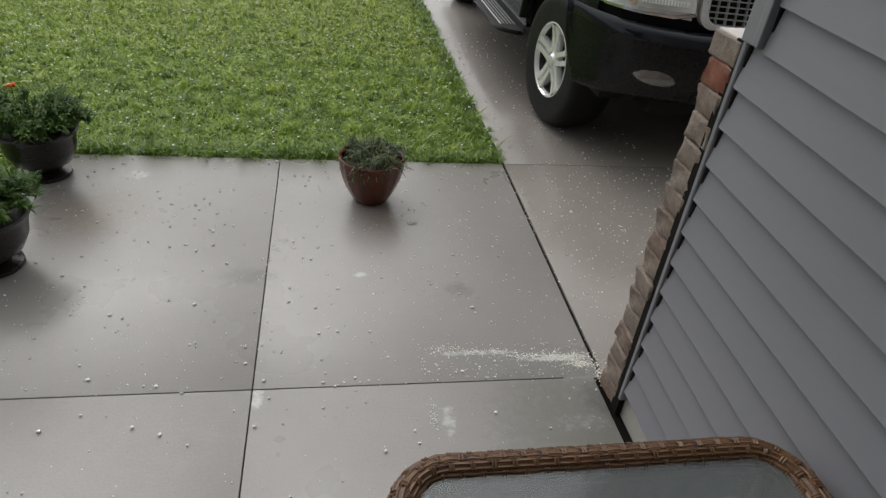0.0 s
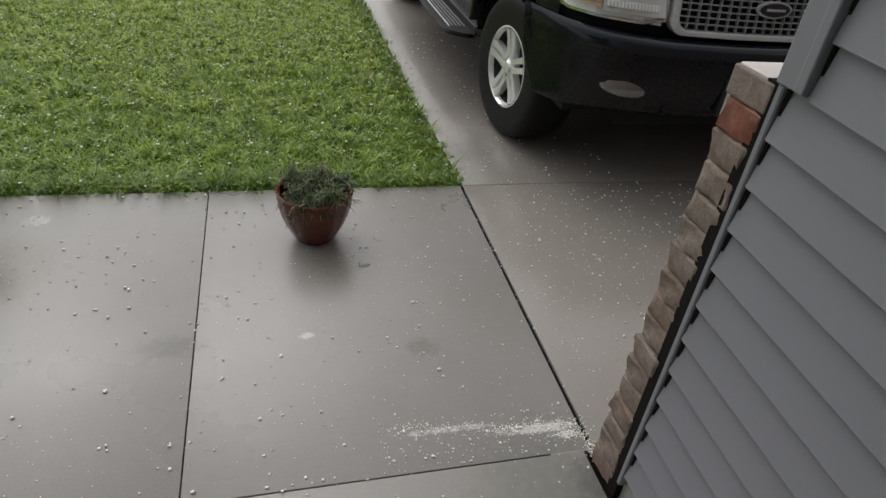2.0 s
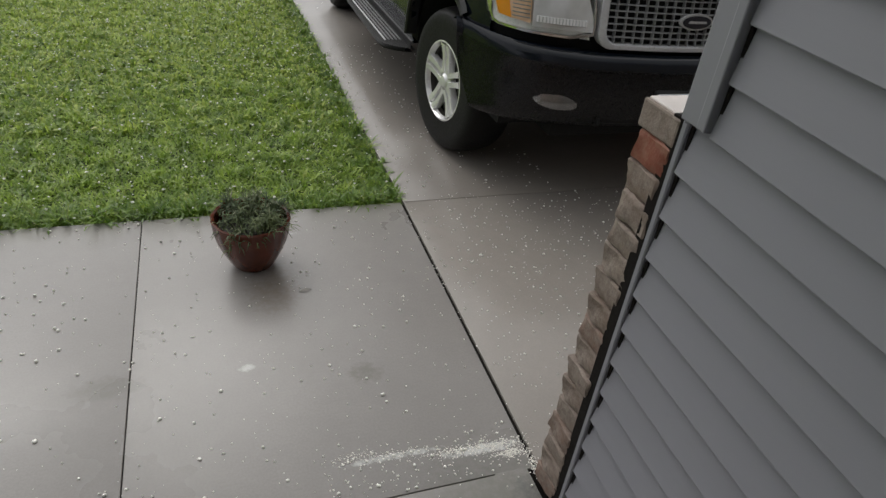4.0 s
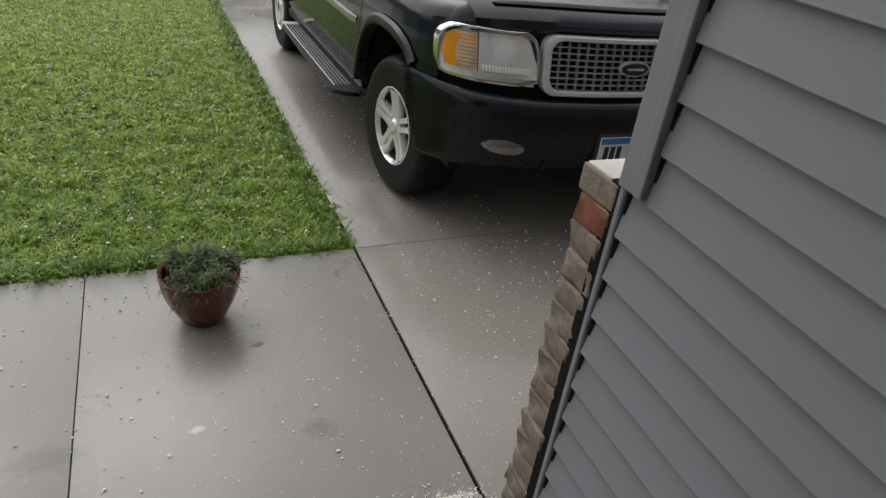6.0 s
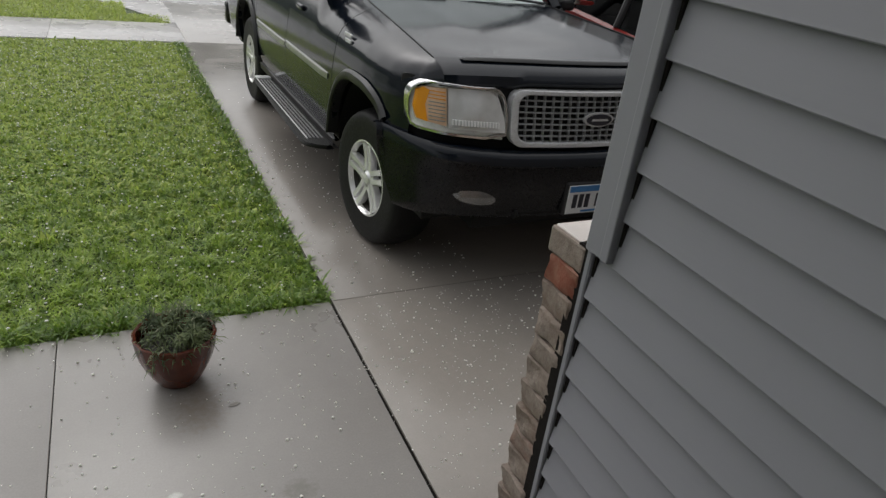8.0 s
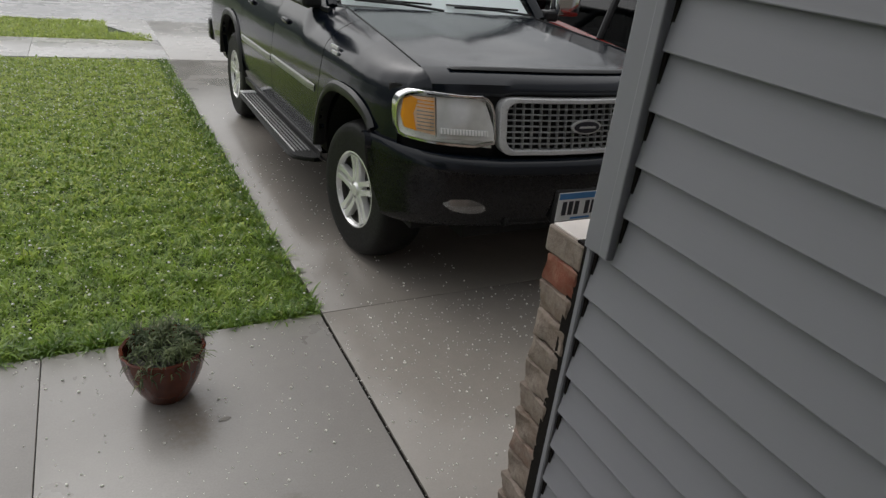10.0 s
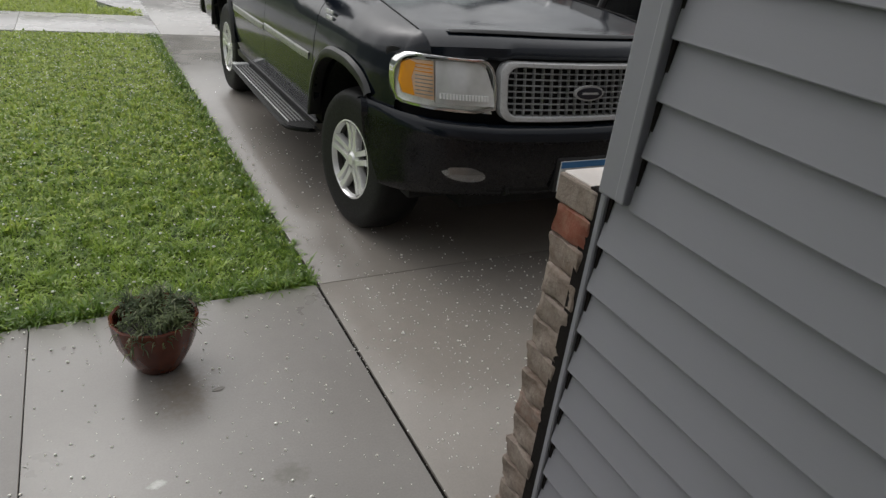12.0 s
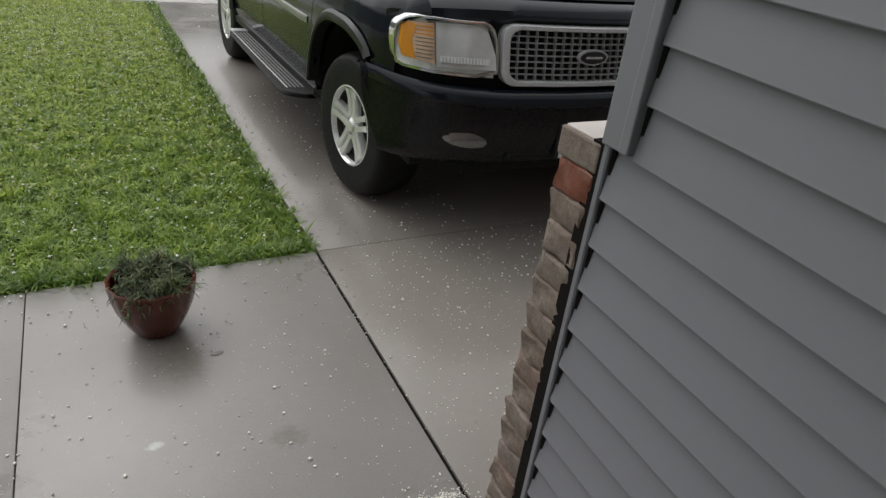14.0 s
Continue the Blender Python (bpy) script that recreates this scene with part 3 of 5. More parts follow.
def fender_tip():
    """The corner of the fender over the headlight, rolled back to the hood."""
    rows = []
    last = fender_rows()[0][-7:]
    for i in range(9):
        u = i / 8
        d = 0.775 + (last[0][0] - 0.775) * u
        foot = Vector((d, nose(d) + 0.004 + 0.01 * u, 1.022 - 0.042 * u * u))
        y_e = 0.10 + (0.145 - 0.10) * u
        sd, sz = shoulder(y_e)
        head = Vector((sd, y_e, sz))
        line = []
        for k in range(7):
            a = 1.1 * k / 6
            flat = foot.lerp(head, (1 - math.cos(a)) / (1 - math.cos(1.1)))
            flat.z = foot.z + (head.z - foot.z) * math.sin(a) / math.sin(1.1)
            line.append(flat.lerp(Vector(last[k]), u ** 2))
        rows.append(line)
    return rows


both("fender_tip", lambda: grid(fender_tip()), PAINT, suv)
both("seam_gap", lambda: tube([(shoulder(y)[0] - 0.003, y, shoulder(y)[1] + 0.0005) for y in (0.16, 0.4, 0.6, 0.9, 1.2, 1.42)], 0.0045, 6), UNDER, suv, "dark gap beside the hood")


def door_rows():
    """The front door, whose upper edge runs from the fender's shoulder out to the window sill."""
    rows = []
    for line in side_panel(1.068, 2.160, lambda y: 0.98, 24):
        y = line[-1][1]
        sd, sz = shoulder(y)
        u = min(1, max(0, (y - 1.40) / 0.16))
        td, tz = sd + (flank(BELT(y), y) - sd) * u, sz + (BELT(y) - sz) * u
        d0, z0 = line[-1][0], line[-1][2]
        for k in range(1, 7):
            a = 1.1 * k / 6
            roll = (d0 - (d0 - td) * (1 - math.cos(a)) / (1 - math.cos(1.1)), z0 + (tz - z0) * math.sin(a) / math.sin(1.1))
            z = z0 + (tz - z0) * k / 6
            flat = (flank(z, y), z)
            line.append((roll[0] + (flat[0] - roll[0]) * u, y, roll[1] + (flat[1] - roll[1]) * u))
        rows.append(line)
    return rows


both("front_door", lambda: grid(door_rows()), PAINT, suv)
both("rear_door", lambda: grid(side_panel(2.168, 3.215, BELT, 12)), PAINT, suv)
both("rear_quarter", lambda: grid(side_panel(3.223, 4.95, BELT, 40)), PAINT, suv)

def hood():
    rows = []
    n = 24
    for k, (dz, dy) in enumerate(((1.035, 0.006), (1.050, -0.004), (1.075, 0.006), (1.10, 0.045), (1.117, 0.105), (1.124, 0.135), (1.127, 0.15))):
        rows.append([(d, nose(d) * 0.9 + dy + 0.02, dz - 0.018 * (d / 0.79) ** 4 - (0.0 if k > 1 else 0.012 * (abs(d) > 0.45))) for d in (-0.788 + 1.576 * i / n for i in range(n + 1))])
    for k in range(1, 9):
        u = k / 8
        row = []
        for i in range(n + 1):
            s = -1 + 2 * i / n
            y0 = nose(s * 0.788) * 0.9 + 0.17
            y1 = 1.33 + 0.10 * s * s
            y = y0 + (y1 - y0) * u
            sd, sz = shoulder(max(y, 0.1))
            ridge = 0.005 * math.exp(-((abs(s) - 0.55) / 0.09) ** 2) * min(1, u * 3)
            row.append((s * (sd - 0.008), y, sz + 0.022 * (1 - s * s) - 0.002 - 0.020 * (1 - u) ** 3 * (1 - s * s) + ridge))
        rows.append(row)
    return grid(rows)


bonnet = part("hood", hood(), PAINT, suv, smooth=True)
deflect = []
for i in range(25):
    d = -0.66 + 1.32 * i / 24
    thin = max(0.0, 1 - (abs(d) / 0.66) ** 6)
    y0, z0 = nose(d) * 0.9 + 0.135, 1.128 - 0.016 * (d / 0.79) ** 4
    deflect.append([(d, y0 + 0.022, z0 + 0.001), (d, y0 + 0.008, z0 + 0.002 + 0.007 * thin), (d, y0 - 0.008, z0 + 0.001 + 0.006 * thin), (d, y0 - 0.020, z0 - 0.005)])
part("hood_deflector", grid(deflect), TRIM_BLACK, suv, "thin black lip along the hood edge", True)
part("header_panel", bent(rounded(-0.90, 0.90, 0.72, 1.03, 0.02), -0.05, 0.02), UNDER, suv)
part("underbody", boxes((-0.80, 0.80, 0.08, 4.85, 0.34, 0.60), (-0.55, 0.55, 0.0, 4.85, 0.30, 1.02), (-0.84, 0.84, 1.12, 3.2, 0.36, 1.0), (-0.84, 0.84, 4.1, 4.9, 0.40, 1.15)), UNDER, suv)

# grille
outer, inner = dense(rounded(-0.475, 0.475, 0.765, 1.022, 0.06)), dense(rounded(-0.475, 0.475, 0.765, 1.022, 0.06))
k_in = [(d * 0.925, 0.8935 + (z - 0.8935) * 0.83) for d, z in inner]
grille = part("grille", bent(rounded(-0.45, 0.45, 0.79, 1.0, 0.05), -0.025, 0.01, lean=0.2), UNDER, suv, "silver framed egg-crate grille")
part("frame", ring(outer, k_in, 0.022, 0.05, lean=0.2), SATIN, grille, "satin silver frame", True)
for k in range(1, 19):
    d = -0.44 + 0.88 * k / 19
    part("bar", bent([(d - 0.0014, 0.785), (d + 0.0014, 0.785), (d + 0.0014, 1.0), (d - 0.0014, 1.0)], 0.008, 0.02, lean=0.2), GRILLE_BAR, grille)
for k in range(1, 8):
    z = 0.788 + 0.212 * k / 8
    part("bar", bent([(-0.44, z - 0.0016), (0.44, z - 0.0016), (0.44, z + 0.0016), (-0.44, z + 0.0016)], 0.010, 0.02, lean=0.2), GRILLE_BAR, grille)
oval = [(0.088 * math.cos(2 * math.pi * k / 28), 0.893 + 0.036 * math.sin(2 * math.pi * k / 28)) for k in range(28)]
emblem = part("emblem", bent(oval, 0.020, 0.014), SATIN, grille, "dark oval badge with chrome rim", True)
part("emblem_face", bent([(d * 0.86, 0.893 + (z - 0.893) * 0.78) for d, z in oval], 0.024, 0.006, dome=0.003), INK, emblem)
part("emblem_mark", bent([(-0.05, 0.889), (0.05, 0.889), (0.045, 0.899), (-0.045, 0.899)], 0.0285, 0.003), SATIN, emblem)


# headlights
def smoothed(pts, times=1):
    for _ in range(times):
        pts = [q for a, b in zip(pts, pts[1:] + pts[:1]) for q in ((a[0] * 0.75 + b[0] * 0.25, a[1] * 0.75 + b[1] * 0.25), (a[0] * 0.25 + b[0] * 0.75, a[1] * 0.25 + b[1] * 0.75))]
    return pts


def bezel():
    out_line = smoothed([(0.490, 0.785), (0.860, 0.798), (0.893, 0.82), (0.897, 0.93), (0.886, 0.985), (0.86, 1.018), (0.82, 1.030), (0.62, 1.024), (0.545, 1.028), (0.505, 0.985), (0.487, 0.88)])
    out_line = dense(out_line, 0.025)
    c = (0.69, 0.922)
    hole = [(c[0] + (d - c[0]) * (0.975 if d > c[0] else 0.945), c[1] + (z - c[1]) * 0.88) for d, z in out_line]
    return ring(out_line, hole, 0.017, 0.05, lean=0.10)


for flip in (False, True):
    turn = mirrored if flip else (lambda b: b)
    lamp = part("headlight", turn(bent(dense([(0.50, 0.79), (0.88, 0.81), (0.885, 0.98), (0.84, 1.02), (0.53, 1.015)]), -0.012, 0.012, lean=0.25)), REFLECTOR, suv, "clouded headlight in a chrome surround")
    part("bezel", turn(bezel()), CHROME, lamp, "chrome surround", True)
    part("lens", turn(bent(dense([(0.498, 0.826), (0.752, 0.826), (0.752, 1.004), (0.575, 1.006), (0.535, 0.980), (0.503, 0.89)], 0.03), 0.010, 0.02, dome=0.006, lean=0.25)), LENS, lamp, "", True)
    part("fluted_band", turn(bent(dense([(0.530, 0.848), (0.738, 0.848), (0.738, 0.872), (0.530, 0.872)], 0.03), 0.018, 0.01, lean=0.25)), FLUTES, lamp)
    for k in range(15):
        d = 0.538 + k * 0.0138
        part("flute", turn(bent([(d - 0.002, 0.849), (d + 0.002, 0.849), (d + 0.002, 0.871), (d - 0.002, 0.871)], 0.0205, 0.005, lean=0.25)), LENS, lamp)
    signal = part("turn_signal", turn(bent(dense([(0.760, 0.838), (0.868, 0.850), (0.876, 0.90), (0.866, 0.975), (0.845, 0.995), (0.760, 0.999)], 0.02), 0.012, 0.02, dome=0.004, lean=0.25)), PALE_AMBER, lamp, "amber and clear turn signal", True)
    part("amber_lens", turn(bent(dense([(0.832, 0.846), (0.868, 0.852), (0.878, 0.90), (0.868, 0.975), (0.845, 0.993), (0.825, 0.985), (0.84, 0.92)], 0.02), 0.017, 0.012, lean=0.25)), AMBER, signal, "amber lens", True)
    for k in range(9):
        z = 0.856 + 0.0155 * k
        part("rib", turn(bent([(0.766, z), (0.828, z), (0.828, z + 0.004), (0.766, z + 0.004)], 0.0178, 0.006, lean=0.25)), AMBER if k > 5 else STRIP, signal)

# front bumper
BUMP = ((0.732, -0.045), (0.745, -0.02), (0.746, 0.035), (0.732, 0.062), (0.708, 0.078), (0.686, 0.083), (0.678, 0.078), (0.67, 0.070), (0.61, 0.072), (0.54, 0.066), (0.46, 0.052), (0.41, 0.030), (0.385, -0.02))


def bumper_rows(lo, hi):
    rows = []
    for i in range(57):
        a = -1 + i / 28
        d = math.copysign(0.985 * (1 - (1 - abs(a)) ** 1.35), a)
        fade = 1 - 0.55 * max(0, (abs(d) - 0.70) / 0.285) ** 2
        cut = lambda z: 1 - 0.07 * max(0, (0.68 - z) / 0.28) * max(0, (abs(d) - 0.5) / 0.485)
        rows.append([(d * cut(z) * (1 + 0.010 * fade), nose(min(abs(d) * cut(z), 0.952)) - o * fade - 0.012, z + 0.03 * max(0, (abs(d) - 0.45) / 0.53) ** 1.5 * (z > 0.65)) for z, o in BUMP[lo:hi]])
    return rows


bumper = part("front_bumper", grid(bumper_rows(5, 13)), BUMPER_BLACK, suv, "dark satin front bumper with fog lamps", True)
part("bumper_top", grid(bumper_rows(0, 6)), PAINT, bumper, "glossy black upper strip", True)
part("air_intake", bent(dense(rounded(-0.33, 0.33, 0.585, 0.645, 0.02)), 0.066, 0.05), UNDER, bumper)
part("lower_intake", bent(dense(rounded(-0.50, 0.50, 0.425, 0.455, 0.012)), 0.056, 0.05), UNDER, bumper)
for sgn in (-1, 1):
    fog_line = [(sgn * (0.622 + 0.10 * math.cos(a)), 0.520 + 0.036 * math.sin(a) + 0.012 * math.cos(a)) for a in (2 * math.pi * k / 24 for k in range(24))]
    part("fog_lamp", bent(fog_line, 0.079, 0.04, dome=0.010), FOG, bumper, "oval fog lamp", True)
    hook = part("tow_hook", tube([(sgn * 0.40, nose(0.4) - 0.02 + 0.05 * math.cos(a), 0.43 + 0.022 * math.sin(a)) for a in (math.pi * k / 8 + math.pi / 2 for k in range(9))], 0.010, 8), UNDER, bumper, "", True)
plate = part("number_plate", boxes((-0.1525, 0.1525, -0.215, -0.209, 0.435, 0.587), bevel=0.003), PLATE_WHITE, suv, "white plate with a blue top band")
part("blue_band", boxes((-0.149, 0.149, -0.2175, -0.2155, 0.553, 0.584)), PLATE_BLUE, plate)
for k, (a, w) in enumerate(((-0.122, 0.026), (-0.084, 0.026), (-0.046, 0.026), (0.020, 0.026), (0.058, 0.026), (0.096, 0.026))):
    part("plate_bar", boxes((a, a + w, -0.2175, -0.2155, 0.468, 0.540)), INK, plate)
part("plate_bar", boxes((-0.06, 0.06, -0.2175, -0.2155, 0.444, 0.454)), PLATE_BLUE, plate)
part("plate_holder", boxes((-0.165, 0.165, -0.208, -0.150, 0.425, 0.600), bevel=0.008), TRIM_BLACK, plate)


# wheel arches, mouldings, running boards
def flare(axle):
    lo = -0.73 if axle < 1 else -0.995
    rows = []
    for i in range(37):
        u = lo + (0.995 - lo) * i / 36
        y = axle - 0.03 + 0.44 * u
        z = 0.40 + 0.475 * (1 - abs(u) ** 2.6) ** 0.42
        oy, oz = u * 0.05, 0.05 * (1 - abs(u) ** 3)
        base = half_width(max(y, 0.33)) + 0.002
        rows.append([(base - 0.05, y, z), (base + 0.010, y, z), (base + 0.017, y + oy * 0.25, z + oz * 0.3), (base + 0.012, y + oy * 0.7, z + oz * 0.8), (base - 0.006, y + oy, z + oz + 0.004)])
    return rows


for axle in (AXLE_F, AXLE_R):
    both("wheel_arch_flare", lambda: grid(flare(axle)), TRIM_BLACK, suv)
    both("wheel_well", lambda: grid([[(x, axle + 0.46 * math.cos(a), 0.42 + 0.46 * math.sin(a)) for x in (0.55, 0.90)] for a in (math.pi * k / 16 for k in range(17))]), UNDER, suv)


def strip(y0, y1, z, h, out):
    n = 10
    rows = []
    for i in range(n + 1):
        y = y0 + (y1 - y0) * i / n
        b = flank(z, y)
        zz = z - 0.012 * (y - 1.1) / 1.9
        tip = 0.3 if i in (0, n) else 1
        rows.append([(b - 0.004, y, zz - h), (b + out * tip * 0.8, y, zz - h * 0.8), (b + out * tip, y, zz), (b + out * tip * 0.8, y, zz + h * 0.8), (b - 0.004, y, zz + h)])
    return grid(rows)


both("door_moulding", lambda: strip(1.13, 2.152, 0.795, 0.022, 0.016), STRIP, suv, "silver grey rub strip")
both("door_moulding", lambda: strip(2.176, 3.16, 0.783, 0.022, 0.016), STRIP, suv, "silver grey rub strip")
both("rocker_panel", lambda: grid([[(0.90, y, 0.36), (0.945, y, 0.38), (0.950, y, 0.425), (0.93, y, 0.43)] for y in (1.09, 1.7, 2.4, 3.2)]), TRIM_BLACK, suv)


def board():
    bm = bmesh.new()
    rows = []
    for y, w in ((1.10, 0.02), (1.13, 0.08), (1.18, 0.13), (1.26, 0.145), (2.75, 0.125), (2.86, 0.10), (2.90, 0.03)):
        rows.append([(0.93, y, 0.372), (0.955 + w, y, 0.372), (0.965 + w, y, 0.385), (0.955 + w, y, 0.398), (0.93, y, 0.400)])
    return grid(rows, bm)


for b in both("running_board", board, RUBBER, suv, "ribbed black running board"):
    b.location.z = -0.014
    flip = -1 if b.name.endswith("001") else 1
    for k in range(5):
        x = 0.962 + 0.024 * k
        part("rib", boxes((min(flip * x, flip * (x + 0.010)), max(flip * x, flip * (x + 0.010)), 1.24, 2.78, 0.398, 0.4045), bevel=0.002), SATIN if k == 4 else RIB, b)
    part("end_cap", boxes((min(flip * 0.95, flip * 1.07), max(flip * 0.95, flip * 1.07), 2.76, 2.85, 0.396, 0.412), bevel=0.012, seg=3), SATIN, b, "", True)
for y in (1.905, 2.92):
    both("door_handle", lambda: boxes((flank(1.07, y) - 0.005, flank(1.07, y) + 0.022, y - 0.075, y + 0.075, 1.052, 1.088), bevel=0.012, seg=3), PAINT, suv)
both("fender_badge", lambda: boxes((flank(1.06, 0.89) - 0.004, flank(1.06, 0.89) + 0.006, 0.84, 0.95, 1.062, 1.080), (flank(1.04, 0.89) - 0.004, flank(1.04, 0.89) + 0.006, 0.83, 0.92, 1.034, 1.052), bevel=0.002), SATIN, suv, "small silver fender lettering as bars")


# cabin
roof_rows = [[(s * 0.66 * (1 if k else 0.98), y, z - 0.035 * s ** 4) for s in (-1, -0.75, -0.4, 0, 0.4, 0.75, 1)] for k, (y, z) in enumerate(((2.12, 1.80), (2.4, 1.85), (3.2, 1.87), (4.2, 1.86), (4.75, 1.81)))]
part("roof", grid(roof_rows), PAINT, suv, smooth=True)


def quad_glass(a, b, c, d, inset=0.0):
    bm = bmesh.new()
    n = 6
    rows = []
    for i in range(n + 1):
        u = i / n
        lo, hi = Vector(a).lerp(Vector(b), u), Vector(d).lerp(Vector(c), u)
        rows.append([lo.lerp(hi, k / 4) for k in range(5)])
    grid(rows, bm)
    return bm


def screen():
    rows = []
    for k in range(7):
        v = k / 6
        y = 1.375 + 0.725 * v
        z = 1.222 + 0.575 * v
        w = 0.735 - 0.10 * v
        rows.append([(s * w, y + 0.10 * s * s * (1 - 0.4 * v), z - 0.01 * s * s) for s in (-1, -0.8, -0.5, -0.2, 0.2, 0.5, 0.8, 1)])
    return grid(rows)


part("windscreen", screen(), SCREEN_GLASS, suv, "windscreen reflecting a pale sky", True).visible_shadow = False
part("cowl_grille", grid([[(s * 0.74, 1.335 + 0.10 * s * s, 1.222), (s * 0.745, 1.36 + 0.10 * s * s, 1.214), (s * 0.75, 1.43 + 0.10 * s * s, 1.226)] for s in (-1, -0.6, -0.2, 0.2, 0.6, 1)]), TRIM_BLACK, suv, "", True)
part("dashboard", boxes((-0.70, 0.70, 1.50, 1.85, 1.02, 1.19), (-0.72, 0.72, 1.85, 4.7, 0.95, 1.02)), CABIN, suv)
for x0, x1, y in ((-0.62, -0.12, 2.45), (0.12, 0.62, 2.45), (-0.62, 0.62, 3.4)):
    part("seat", boxes((x0, x1, y, y + 0.2, 1.0, 1.53), bevel=0.05, seg=2), CABIN, suv)
# near-white sheet added behind the glass to stand for reflected bright sky
part("sunshade", grid([[(s_ * (0.70 - 0.10 * v), 1.42 + 0.68 * v + 0.09 * s_ * s_, 1.228 + 0.54 * v) for s_ in (-1, -0.5, 0, 0.5, 1)] for v in (0, 0.33, 0.66, 0.95)]), plain("pale_sky_glare", (0.90, 0.95, 0.95), 0.4, vary=0.05), suv, "pale sheet added behind the windscreen for its bright sky reflection")
for side in (-1, 1):
    def s(p):
        return (side * p[0], p[1], p[2])
    tops = [(0.655, 2.15, 1.785), (0.68, 2.36, 1.82), (0.68, 3.19, 1.835), (0.68, 4.08, 1.83), (0.655, 4.73, 1.80)]
    feet = [(0.765, 1.47, 1.215), (0.872, 2.17, 1.20), (0.872, 3.21, 1.205), (0.872, 4.06, 1.21), (0.855, 4.92, 1.212)]
    part("a_pillar", tube([s((0.775, 1.46, 1.21)), s((0.66, 2.13, 1.79))], 0.035, 8), PAINT, suv, "", True)
    for f, t in zip(feet[1:], tops[1:]):
        part("pillar", tube([s(f), s(t)], 0.04, 8), PAINT, suv, "", True)
    part("roof_rail", tube([s((0.66, 2.12, 1.79)), s((0.685, 2.4, 1.825)), s((0.685, 4.1, 1.835)), s((0.655, 4.74, 1.80))], 0.032, 8), PAINT, suv, "", True)
    part("door_top", tube([s((0.80, 1.42, 1.195)), s((0.868, 1.6, 1.198)), s((0.868, 4.2, 1.21)), s((0.85, 4.9, 1.21))], 0.022, 8), TRIM_BLACK, suv, "", True)
    for a, b in ((0, 1), (1, 2), (2, 3), (3, 4)):
        fa = (0.80, 1.50, 1.205) if a == 0 else feet[a]
        part("side_window", quad_glass(s(fa), s(feet[b]), s(tops[b]), s(tops[a])), AUTO_GLASS, suv, "dark tinted side glass")
    mirror = part("door_mirror", boxes((min(side * 0.90, side * 1.12), max(side * 0.90, side * 1.12), 1.46, 1.57, 1.245, 1.43), bevel=0.035, seg=3), CHROME if side > 0 else TRIM_BLACK, suv, "chrome capped door mirror" if side > 0 else "black door mirror", True)
    part("mirror_arm", boxes((min(side * 0.83, side * 0.95), max(side * 0.83, side * 0.95), 1.48, 1.58, 1.20, 1.275), bevel=0.02, seg=2), TRIM_BLACK, mirror)
    part("mirror_glass", boxes((min(side * 0.92, side * 1.10), max(side * 0.92, side * 1.10), 1.572, 1.576, 1.26, 1.415), bevel=0.001), CHROME, mirror)
for x0, x1 in ((-0.62, -0.05), (0.05, 0.66)):
    wiper = part("wiper", tube([(x1, 1.385 + 0.1 * (x1 / 0.75) ** 2, 1.238), ((x0 + x1) / 2, 1.40, 1.262), (x0, 1.43 + 0.1 * (x0 / 0.75) ** 2, 1.262)], 0.009, 6), TRIM_BLACK, suv, "black wiper arm")
    part("blade", tube([(x0 - 0.05, 1.455 + 0.08 * (x0 / 0.75) ** 2, 1.270), (x0 + 0.5, 1.435, 1.268)], 0.007, 6), RUBBER, wiper)
part("tailgate", grid([[(s_ * w, y - 0.02 * s_ * s_, z) for s_ in (-1, -0.5, 0, 0.5, 1)] for w, y, z in ((0.88, 4.96, 0.5), (0.90, 4.98, 0.8), (0.89, 4.97, 1.1), (0.86, 4.94, 1.2), (0.68, 4.74, 1.80))]), PAINT, suv, smooth=True)
part("rear_bumper", boxes((-0.95, 0.95, 4.93, 5.08, 0.45, 0.68), bevel=0.04, seg=3), BUMPER_BLACK, suv, "", True)
both("tail_lamp", lambda: boxes((0.80, 0.93, 4.90, 4.985, 0.85, 1.18), bevel=0.015, seg=2), plain("red_tail_lens", (0.30, 0.01, 0.01), 0.15, coat=0.8), suv)


# wheels
def tyre():
    prof = []
    for k in range(19):
        a = math.pi * k / 18
        prof.append((0.306 + 0.076 * math.sin(a) ** 0.5, -0.130 * math.cos(a)))
    bm = bmesh.new()
    seg = 72
    rows = []
    for i in range(seg):
        t = 2 * math.pi * i / seg
        row = []
        for r, w in prof:
            rr = r - (0.007 if (i % 2 and r > 0.368) else 0)
            row.append((w, rr * math.cos(t), rr * math.sin(t)))
        row += [(0.125, 0.212 * math.cos(t), 0.212 * math.sin(t)), (-0.125, 0.212 * math.cos(t), 0.212 * math.sin(t))]
        rows.append(row)
    rows.append(rows[0])
    grid(rows, bm, close=True)
    bmesh.ops.remove_doubles(bm, verts=list(bm.verts), dist=1e-5)
    return bm


def turned_x(profile, seg=48):
    """Turned about the axle: rows of (radius, distance inwards from the outer face)."""
    rows = [[(w, r * math.cos(2 * math.pi * i / seg), r * math.sin(2 * math.pi * i / seg)) for r, w in profile] for i in range(seg)]
    rows.append(rows[0])
    bm = grid(rows)
    bmesh.ops.remove_doubles(bm, verts=list(bm.verts), dist=1e-5)
    return bm


